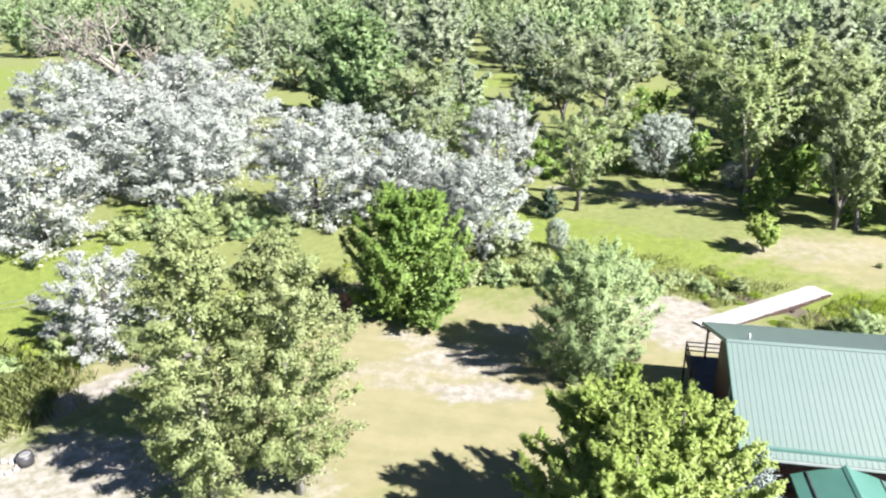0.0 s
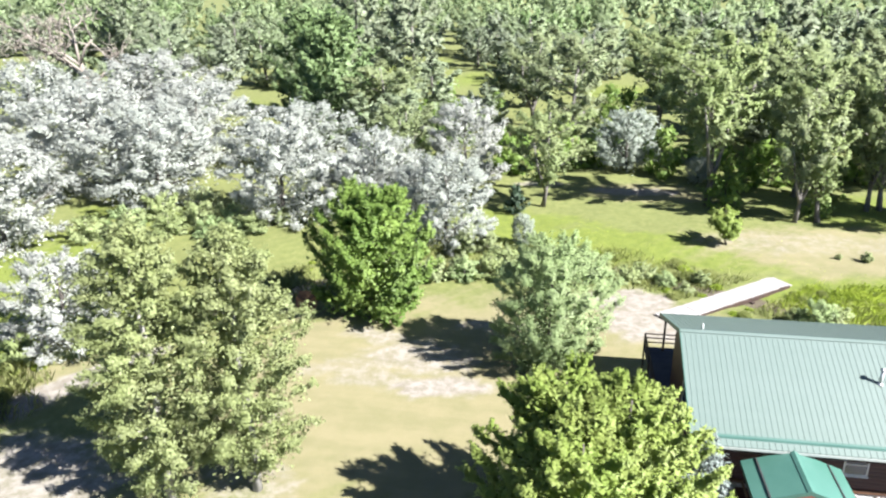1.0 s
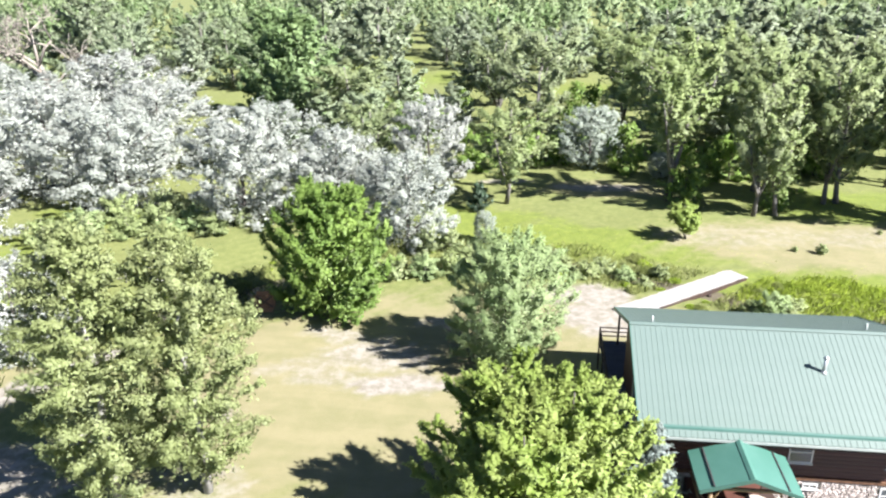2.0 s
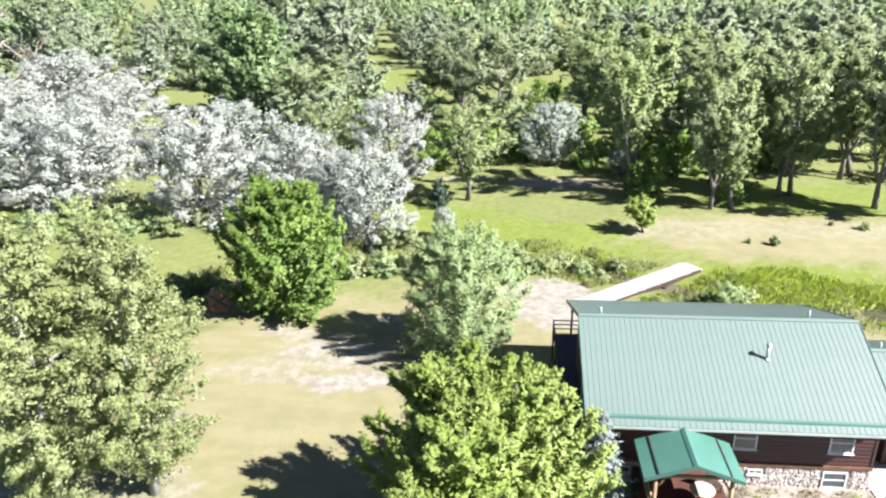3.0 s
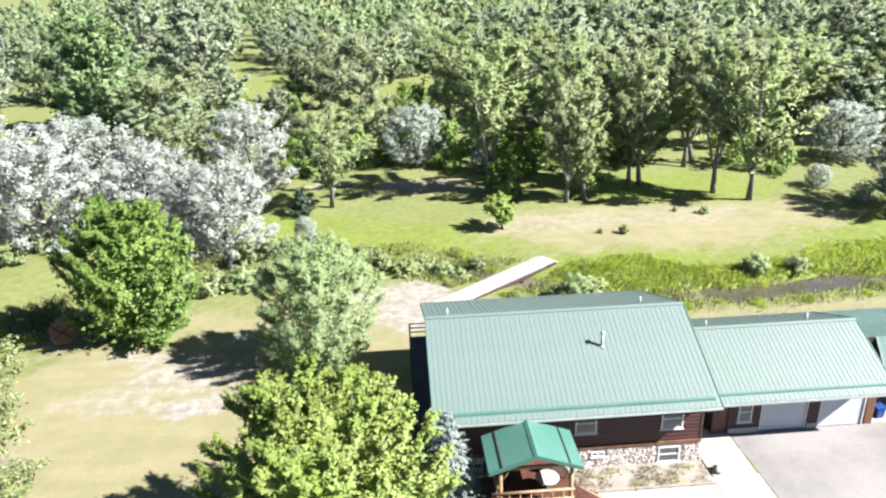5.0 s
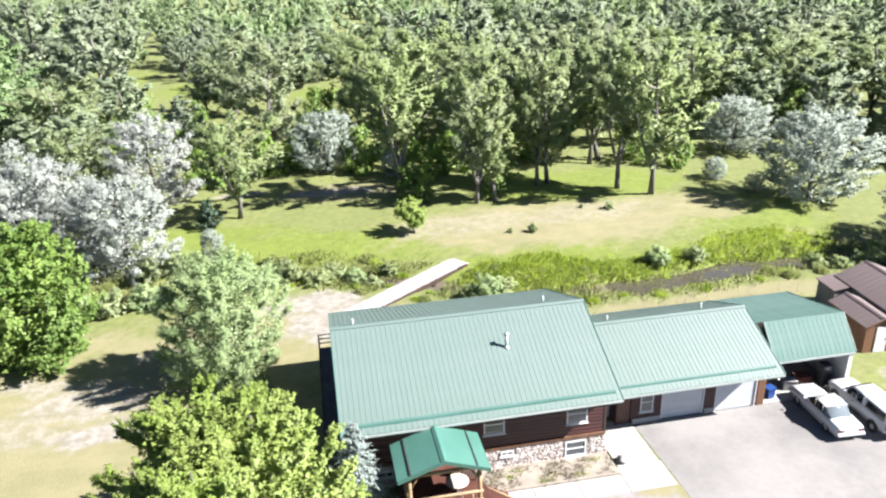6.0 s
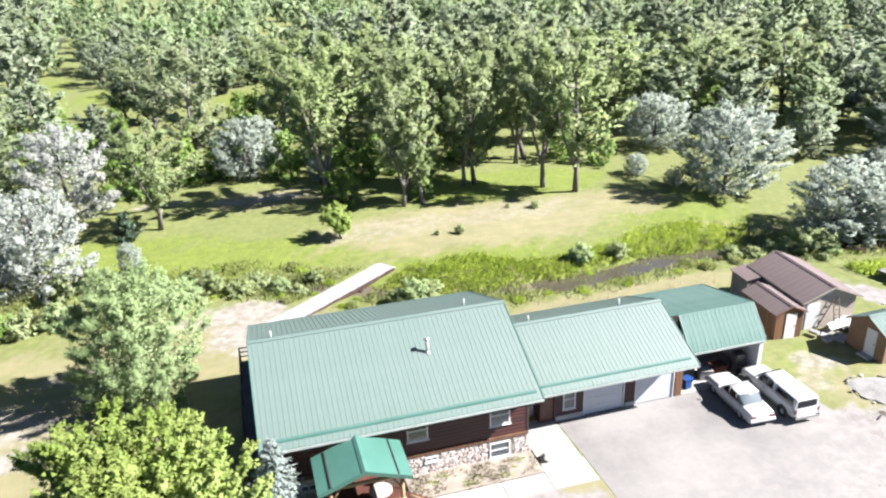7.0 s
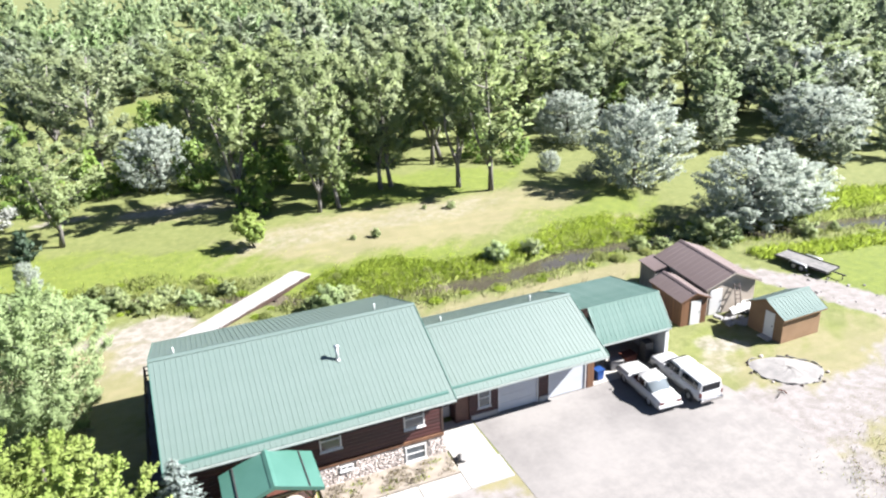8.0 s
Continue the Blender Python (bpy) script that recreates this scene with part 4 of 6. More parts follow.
def pickup(m):
    """A white extended-cab pickup with a white canopy over its bed; its nose points along +x."""
    car = thing("pickup_truck", "white pickup truck with a matching canopy over the bed", "truck", m=m)
    part("body", loft([hoop(-2.75, 0.92, 0.5, 1.08), hoop(-2.7, 0.96, 0.46, 1.12), hoop(-0.6, 0.97, 0.42, 1.14), hoop(0.9, 0.97, 0.4, 1.14), hoop(1.3, 0.96, 0.42, 1.12), hoop(2.5, 0.93, 0.46, 1.04), hoop(2.68, 0.85, 0.5, 0.98)]), CAR_WHITE, car)
    part("cab", loft([hoop(-0.55, 0.88, 1.1, 1.78, 0.84, 0.02, 0.1), hoop(-0.1, 0.88, 1.1, 1.84, 0.84, 0.02, 0.1), hoop(0.55, 0.88, 1.1, 1.82, 0.84, 0.02, 0.1), hoop(1.35, 0.86, 1.1, 1.16, 0.9, 0.01)]), CAR_WHITE, car)
    part("windscreen", prism([(0.70, 1.74), (1.29, 1.20), (1.33, 1.22), (0.74, 1.79)], (-0.7, 0.7), "y"), CAR_GLASS, car)
    part("canopy", loft([hoop(-2.72, 0.9, 1.1, 1.70, 0.88, 0.03, 0.1), hoop(-2.6, 0.92, 1.1, 1.78, 0.88, 0.03, 0.1), hoop(-0.75, 0.92, 1.1, 1.80, 0.88, 0.03, 0.1), hoop(-0.62, 0.9, 1.1, 1.74, 0.88, 0.03, 0.1)]), CAR_WHITE, car, "white fibreglass canopy over the bed")
    for s in (-1, 1):
        leaning_pane(car, -2.5, -0.82, -2.42, -0.9, s, (0.91, 1.22), (0.82, 1.70))
        leaning_pane(car, -0.48, 0.04, -0.44, 0.04, s, (0.868, 1.22), (0.757, 1.70))
        leaning_pane(car, 0.12, 1.0, 0.12, 0.58, s, (0.868, 1.22), (0.757, 1.70))
        part("wing_mirror", box(0.75, 0.87, s * 1.06 - 0.1, s * 1.06 + 0.1, 1.2, 1.42, 0.02), CAR_WHITE, car)
        part("tail_lamp", box(-2.79, -2.72, s * 0.86 - 0.07, s * 0.86 + 0.07, 0.75, 1.05, 0.01), LAMP_RED, car)
        part("headlight", box(2.6, 2.7, s * 0.68 - 0.15, s * 0.68 + 0.15, 0.76, 0.93, 0.01), PALE_GLASS, car)
        part("door_handle", box(0.1, 0.24, s * 0.975 - 0.02, s * 0.975 + 0.02, 0.98, 1.02, 0.005), BLACK, car)
        for x in (-1.75, 1.75):
            part("wheel_arch", tube([(x, s * 0.86, 0.42), (x, s * 0.975, 0.42)], [0.44, 0.44], 18), BLACK, car)
            wheel(car, x, s * 0.88, 0.37, 0.24)
    part("rear_glass", prism([(-2.74, 1.2), (-2.705, 1.62), (-2.74, 1.64), (-2.78, 1.2)], (-0.68, 0.68), "y"), CAR_GLASS, car)
    part("tailgate", box(-2.80, -2.74, -0.76, 0.76, 0.6, 1.08, 0.02), CAR_WHITE, car)
    part("bumper", box(-2.95, -2.78, -0.9, 0.9, 0.42, 0.6, 0.03), CHROME, car)
    part("bumper", box(2.62, 2.78, -0.9, 0.9, 0.42, 0.62, 0.03), CHROME, car)
    part("grille", box(2.63, 2.70, -0.5, 0.5, 0.66, 0.94, 0.01), DARK_METAL, car)
    return car


sedan(pose(33.6, 29.15, 0.03, 0, 0, 87) @ Matrix.Scale(0.92, 4))
pickup(pose(36.0, 28.85, 0.03, 0, 0, 89) @ Matrix.Scale(0.87, 4))


# ---- outbuildings ----
def gable_shed(name, label, m, w, d, eave, ridge, wall_mat, roof_mat, over=0.25, panel=0.4, board=None):
    """A shed with its gable front towards -y; w wide along x, d deep along y."""
    sh = thing(name, label, "shed", m=m)
    t = 0.1
    for ya, yb in ((0, t), (d - t, d)):
        part("gable_wall", prism([(-w / 2, -0.1), (w / 2, -0.1), (w / 2, eave), (0, ridge - 0.08), (-w / 2, eave)], (ya, yb), "y"), wall_mat, sh)
    for xa in (-w / 2, w / 2 - t):
        part("side_wall", box(xa, xa + t, t, d - t, -0.1, eave), wall_mat, sh)
    k = (ridge - eave) / (w / 2)
    for s in (-1, 1):
        slope = new("roof_slope")
        slope.parent = sh
        xe, ze = s * (w / 2 + over), eave - k * over
        part("roof_deck", prism([(xe, ze - 0.01), (0, ridge - 0.01), (0, ridge - 0.1), (xe, ze - 0.1)], (-over, d + over), "y"), wall_mat, slope)
        n = max(2, round((d + 2 * over) / panel))
        pw = (d + 2 * over) / n
        me = rib_panel("roof_panel", pw, w / 2 + over, ridge - ze, roof_mat)
        for i in range(n):
            ob = part("roof_panel", me, roof_mat, slope)
            ob.matrix_basis = pose(xe, -over + i * pw, ze + 0.01, 0, 0, 90) if s > 0 else pose(xe, d + over - i * pw, ze + 0.01, 0, 0, -90)
    part("ridge_cap", prism([(-0.15, ridge - 0.02), (0, ridge + 0.06), (0.15, ridge - 0.02)], (-over, d + over), "y"), roof_mat, sh)
    if board:
        x = -w / 2
        while x < w / 2 - 0.05:
            b = min(x + board, w / 2)
            top = ridge - 0.14 - k * max(abs(x), abs(b))
            part("wall_board", box(x + 0.006, b - 0.006, -0.022, -0.002, -0.05, top, 0.003), wall_mat, sh)
            x = b
        y = 0.0
        while y < d - 0.05:
            b = min(y + board, d)
            part("wall_board", box(-w / 2 - 0.022, -w / 2 - 0.002, y + 0.006, b - 0.006, -0.05, eave - 0.12, 0.003), wall_mat, sh)
            y = b
    return sh


def shed_door(sh, x0, x1, z1, y=-0.024, mat=WHITE):
    d = part("shed_door", box(x0, x1, y - 0.04, y, 0.02, z1, 0.008), mat, sh, "white shed door")
    part("door_handle", box(x1 - 0.12, x1 - 0.06, y - 0.075, y - 0.042, z1 * 0.48, z1 * 0.54, 0.004), DARK_METAL, d)


tan = gable_shed("garden_shed", "tan plywood garden shed with a light green metal roof", pose(44.75, 31.35, 0.0, 0, 0, -88), 2.85, 3.4, 2.02, 2.76, TAN_WALL, SHED_GREEN, 0.25, 0.3)
shed_door(tan, -0.05, 0.72, 1.9, -0.002)
part("corner_trim", box(1.34, 1.44, -0.02, -0.002, 0, 2.05, 0.004), TAN_WALL, tan)
part("door_step", box(-0.1, 0.8, -0.5, -0.05, 0.0, 0.12, 0.01), CONCRETE, tan)
small = gable_shed("tool_shed", "cedar-boarded tool shed with a brown shingle roof", pose(41.5, 34.6, 0.0, 0, 0, -4), 2.05, 3.6, 2.05, 2.5, CEDAR, BROWN_ROOF, 0.2, 0.45, 0.2)
shed_door(small, -0.3, 0.5, 1.85)
shop = gable_shed("workshop", "cream-fronted workshop with a wide brown roof", pose(45.05, 35.0, 0.0, 0, 0, -5), 4.0, 6.1, 2.35, 3.2, CREAM_WALL, BROWN_ROOF, 0.3, 0.5)
shed_door(shop, -1.75, -0.75, 2.0, -0.002)
part("side_boards", box(-2.035, -2.003, 0.0, 6.1, 0.0, 2.2), GREY_WALL, shop, "weathered grey board cladding")
part("lean_to", prism([(-2.04, 0.0), (-3.3, 0.0), (-3.3, 1.9), (-2.04, 2.15)], (4.6, 6.6), "y"), GREY_WALL, shop, "weathered grey lean-to")
part("lean_to_roof", prism([(-2.04, 2.16), (-3.45, 1.88), (-3.45, 1.94), (-2.04, 2.22)], (4.45, 6.75), "y"), BROWN_ROOF, shop)
ladder = thing("step_ladder", "dark ladder standing against the workshop front", "ladder", m=pose(45.35, 34.72, 0.0, 0, 0, -5))
for x in (-0.22, 0.22):
    part("stile", tube([(x, -0.5, 0), (x, 0.14, 2.3)], [0.035, 0.035], 6), DARK_WOOD, ladder)
for i in range(7):
    f = 0.12 + i * 0.13
    part("rung", tube([(-0.22, -0.5 + 0.64 * f, 2.3 * f), (0.22, -0.5 + 0.64 * f, 2.3 * f)], [0.025, 0.025], 6), DARK_WOOD, ladder)

# low pile of old roofing behind the carport
rng = random.Random(5)
for i in range(7):
    sheet = thing("roofing_sheet", "rusty brown roofing sheet on a pile", "metal sheet", "roofing pile", m=pose(38.8 + rng.uniform(-0.5, 0.5), 38.2 + rng.uniform(-0.6, 0.6), 0.05 + i * 0.09, rng.uniform(-3, 3), rng.uniform(-6, 6), rng.uniform(-14, 14)))
    part("sheet", box(-0.5, 0.5, -1.5, 1.5, 0, 0.03, 0.005), BROWN_ROOF if i % 3 else TARP, sheet)
# white sacks and boards in front of the workshop
for i in range(16):
    x, y = 45.0 + rng.uniform(-1.6, 1.5), 33.7 + rng.uniform(-0.7, 0.6)
    sack = box(-0.32, 0.32, -0.2, 0.2, 0, 0.2, 0.06)
    for v in sack.verts:
        v.co += Vector((rng.uniform(-1, 1), rng.uniform(-1, 1), 0.6 * rng.uniform(-1, 1) if v.co.z > 0.1 else 0)) * 0.03
    ob = part("rubble_sack", sack, TARP)
    ob.matrix_basis = pose(x, y, 0.01 + 0.19 * (i % 3 == 2), 0, 0, rng.uniform(0, 180))
    tagged(ob, "white plastic sack in a heap by the workshop", "sack", "heap by the workshop")
for i in range(5):
    ob = part("white_board", box(-1.3, 1.3, -0.09, 0.09, 0, 0.05, 0.006), WHITE)
    ob.matrix_basis = pose(45.7, 34.15 + i * 0.12, 0.42 + 0.052 * i, 0, 0, 8 + i * 2)
    tagged(ob, "white painted board lying on the heap", "board", "heap by the workshop")

# ---- flatbed trailer ----
trailer = thing("flatbed_trailer", "grey flatbed trailer with steel fenders on the grass", "trailer", m=pose(55.9, 38.3, 0.0, 0, 0, 100) @ Matrix.Scale(0.86, 4))
for i in range(11):
    part("deck_plank", box(-2.6, 2.6, -1.0 + i * 0.182, -0.822 + i * 0.182, 0.62, 0.66, 0.004), GREY_WALL, trailer)
for y in (-1.05, 1.0):
    part("side_rail", box(-2.65, 2.65, y, y + 0.05, 0.52, 0.74, 0.006), DARK_METAL, trailer)
for x in (-2.65, 2.6):
    part("end_rail", box(x, x + 0.05, -1.0, 1.0, 0.5, 0.64, 0.006), DARK_METAL, trailer)
for x in (-0.35, 0.45):
    for s in (-1, 1):
        wheel(trailer, x, s * 1.22, 0.33, 0.2)
for s in (-1, 1):
    part("fender", loft([[(x, s * 1.1 - 0.02, z), (x, s * 1.34, z), (x, s * 1.34, z + 0.03), (x, s * 1.1 - 0.02, z + 0.03)] for x, z in ((-0.85, 0.5), (-0.72, 0.74), (0.82, 0.74), (0.95, 0.5))]), STEEL, trailer, "pale steel fender")
    part("tongue", box(-3.9, -2.6, -0.06, 0.06, 0.46, 0.56), DARK_METAL, trailer) if s > 0 else None
part("jack_stand", tube([(-3.6, 0, 0), (-3.6, 0, 0.5)], [0.05, 0.05], 8), DARK_METAL, trailer)

# ---- ring of pale gravel and its stones ----
pile_v = bmesh.new()
n_r, n_a = 9, 40
rows = []
for i in range(n_r + 1):
    f = i / n_r
    rows.append([pile_v.verts.new((2.15 * f * math.cos(a * math.tau / n_a) * (1 + 0.08 * math.sin(3 * a * math.tau / n_a)), 1.55 * f * math.sin(a * math.tau / n_a), 0.26 * (1 - f ** 1.6) + 0.05 * math.sin(a * 1.7 + i) * (1 - f))) for a in range(n_a)])
for a, b in zip(rows, rows[1:]):
    for i in range(n_a):
        pile_v.faces.new((a[i], a[(i + 1) % n_a], b[(i + 1) % n_a], b[i])).smooth = True
bmesh.ops.remove_doubles(pile_v, verts=pile_v.verts, dist=0.01)
bmesh.ops.recalc_face_normals(pile_v, faces=pile_v.faces)
heap = part("pale_mound", pile_v, GRAVEL_PILE)
heap.matrix_basis = pose(42.75, 27.35, 0.0, 0, 0, -32)
tagged(heap, "low pale heap of sand on a sheet beside the driveway", "heap")
for k, (a0, a1) in enumerate(((-2.95, -1.2), (-1.0, -0.35), (0.35, 1.7), (2.3, 3.0))):
    path = []
    for i in range(15):
        a = a0 + (a1 - a0) * i / 14
        w = 1.03 + 0.035 * math.sin(7 * a + k) + rng.uniform(-0.012, 0.012)
        path.append((2.15 * w * math.cos(a) * (1 + 0.08 * math.sin(3 * a)), 1.55 * w * math.sin(a), 0.06 + 0.03 * math.sin(11 * a)))
    ob = part("rolled_edge", tube(path, [0.035 + 0.025 * math.sin(i * 1.9 + k) for i in range(15)], 7), DARK_METAL if k == 0 else GREY_WALL, heap, "rumpled dark sheet edge")
for i in range(9):
    a = 0.7 * i
    st = bmesh.new()
    bmesh.ops.create_icosphere(st, subdivisions=2, radius=rng.uniform(0.06, 0.13))
    for v in st.verts:
        v.co *= 1 + 0.35 * noise.noise(v.co * 6 + Vector((i, 0, 0)))
        v.co.z *= 0.7
    ob = part("edge_stone", st, DARK_WOOD if i % 3 else STONE)
    p = Matrix.Rotation(radians(-32), 3, "Z") @ Vector((2.36 * math.cos(a), 1.75 * math.sin(a), 0))
    ob.matrix_basis = pose(42.75 + p.x, 27.35 + p.y, 0.05, 0, 0, rng.uniform(0, 360))
    tagged(ob, "stone or chunk of wood edging the pale heap", "stone", "edging of the heap")

# broken stone along the dirt track
rubble_kinds = []
for k in range(5):
    st = bmesh.new()
    bmesh.ops.create_icosphere(st, subdivisions=1, radius=1.0)
    for v in st.verts:
        v.co *= 1 + 0.45 * noise.noise(v.co * 1.7 + Vector((k * 3, 0, 0)))
        v.co.z *= 0.65
    me = bpy.data.meshes.new("rubble_stone")
    st.to_mesh(me)
    st.free()
    me.materials.append(GRAVEL_PILE)
    rubble_kinds.append(me)
for k in range(60):
    f = rng.random()
    side = rng.choice((-1, 1))
    x, y = 57.5 - 6.5 * f + side * rng.uniform(1.2, 2.6), 28.5 + 12 * f + rng.uniform(-1, 1)
    r = rng.uniform(0.05, 0.15)
    ob = new("rubble_stone", rubble_kinds[rng.randrange(5)])
    ob.matrix_basis = pose(x, y, gz(x, y) + 0.3 * r, 0, 0, rng.uniform(0, 360)) @ Matrix.Scale(r, 4)
    tagged(ob, "broken stone or clod beside the dirt track", "stone", "rubble by the track")

# ---- footbridge ----
bridge = thing("footbridge", "bleached plank footbridge over the creek", "bridge", m=pose(12.67, 51.58, -0.10, 0, 0, 38.3))
for i in range(7, 62):
    b = rng.uniform(-0.04, 0.04) + (0.12 * rng.uniform(-1, 1) if i > 54 else 0)
    part("plank", box(-7.3 + i * 0.235, -7.3 + i * 0.235 + 0.222, -0.88 + b, 0.88 + b, 0.16, 0.21 + rng.uniform(0, 0.012), 0.004), PALE_PLANK, bridge)
for y in (-0.8, 0.0, 0.8):
    part("stringer", box(-5.6, 7.25, y - 0.08, y + 0.08, -0.2, 0.155, 0.01), DARK_WOOD, bridge)
for x in (-5.5, -1.6, 2.8, 7.0):
    part("pier", box(x - 0.15, x + 0.15, -1.05, 1.05, -1.1, -0.205, 0.02), DARK_WOOD, bridge)

# grey stone on the walk, and a small red hand tool on the gravel
st = bmesh.new()
bmesh.ops.create_icosphere(st, subdivisions=3, radius=0.26)
for v in st.verts:
    v.co *= 1 + 0.4 * noise.noise(v.co * 5)
    v.co.z = max(v.co.z * 0.95, -0.14)
ob = part("garden_stone", st, GREY_WALL)
ob.matrix_basis = pose(20.95, 27.95, 0.2, 0, 0, 20)
tagged(ob, "rough grey stone standing on the concrete walk", "stone")
tool = thing("hand_pick", "small red pick lying on the gravel", "tool", m=pose(40.3, 25.5, 0.07, 0, 0, 25))
part("handle", tube([(-0.45, 0, 0), (0, 0.03, 0.02), (0.45, 0, 0)], [0.025, 0.022, 0.028], 7), DARK_WOOD, tool)
part("head", tube([(0.3, -0.3, 0.0), (0.42, -0.1, 0.04), (0.45, 0.08, 0.04), (0.38, 0.28, 0.0)], [0.02, 0.05, 0.05, 0.02], 7), RUST, tool)

# fire pit on the bare ground below the birches, and a round board under the maple
pit = thing("fire_pit", "blackened fire drum on the bare ground", "fire pit", m=pose(-29.6, 26.1, 0.0))
part("drum", tube([(0, 0, 0), (0, 0, 0.3), (0, 0, 0.6), (0, 0, 0.62)], [0.42, 0.44, 0.42, 0.36], 18), DARK_METAL, pit)
part("ash", tube([(0, 0, 0.621), (0, 0, 0.63)], [0.35, 0.2], 14), GREY_WALL, pit)
for i in range(9):
    a = i * 0.7
    st = bmesh.new()
    bmesh.ops.create_icosphere(st, subdivisions=2, radius=rng.uniform(0.12, 0.22))
    for v in st.verts:
        v.co *= 1 + 0.35 * noise.noise(v.co * 5 + Vector((i, 3, 0)))
    ob = part("pit_stone", st, STONE)
    ob.matrix_basis = pose(-29.6 - 0.9 + 0.8 * math.cos(a), 26.1 - 0.6 + 0.55 * math.sin(a), 0.05, 0, 0, 40 * i)
    tagged(ob, "pale stone lying by the fire drum", "stone", "stones by the fire drum")
disc = thing("spool_end", "round red-brown cable spool end leaning under the maple", "spool end", m=pose(-18.1, 45.7, 0.0, 72, 0, 12))
for i in range(7):
    y0, y1 = -0.8 + i * 0.229, -0.8 + (i + 1) * 0.229 - 0.01
    h = math.sqrt(max(0.02, 0.64 - min(abs(y0), abs(y1), abs((y0 + y1) / 2)) ** 2))
    part("board", box(-h, h, y0 + 0.85, y1 + 0.85, 0.0, 0.05, 0.004), CEDAR, disc)
for a in (35, -35):
    part("cleat", box(-0.75, 0.75, -0.05, 0.05, 0.0, 0.05, 0.004), DARK_WOOD, disc).matrix_basis = pose(0, 0.85, 0.052 if a > 0 else 0.104, 0, 0, a)

# ---- plants ----
def leaf_mesh(name, centres, facing, axis, size, material, rg, slim=0.5, bulge=None):
    """Small leaves: each lies across its facing and points along its axis; bulge: the spray's roundness, over which they shade."""
    n = len(centres)
    d = facing / (np.linalg.norm(facing, axis=1, keepdims=True) + 1e-6)
    w = np.cross(d, axis)
    w /= np.linalg.norm(w, axis=1, keepdims=True) + 1e-6
    u = np.cross(w, d)
    s = np.reshape(size, (-1, 1)) * rg.uniform(0.65, 1.4, size=(n, 1))
    v = np.stack([centres + w * s * slim * 0.5 - 0.3 * u * s, centres - w * s * slim * 0.5 - 0.3 * u * s, centres + u * s * 0.7], axis=1)
    me = quick(name, v.reshape(-1, 3), np.arange(3 * n).reshape(n, 3), material)
    if bulge is not None:
        me.polygons.foreach_set("use_smooth", np.ones(n, dtype=bool))
        nor = np.repeat(bulge + 0.22 * d, 3, axis=0)
        nor /= np.linalg.norm(nor, axis=1, keepdims=True) + 1e-6
        me.normals_split_custom_set_from_vertices(nor.tolist())
    return me


def profile(shape, f):
    """How far the crown reaches out at the height f, from its foot (0) to its top (1)."""
    if shape == "round":
        return math.sqrt(max(0.04, 1 - (2 * f - 0.85) ** 2 / 1.35))
    if shape == "tall":
        return min(1, 0.55 + 1.5 * f) * (1 - 0.8 * max(0, f - 0.4) / 0.6)
    if shape == "dome":
        return min(1, 0.72 + 0.8 * f) * math.sqrt(max(0.15, 1 - f ** 5))
    if shape == "egg":
        return min(1, 0.72 + 1.0 * f) * math.sqrt(max(0.03, 1 - max(0, f - 0.35) ** 2 / 0.43))
    return 0.4 + 0.7 * math.sin(min(1, f * 1.1) * math.pi * 0.75)


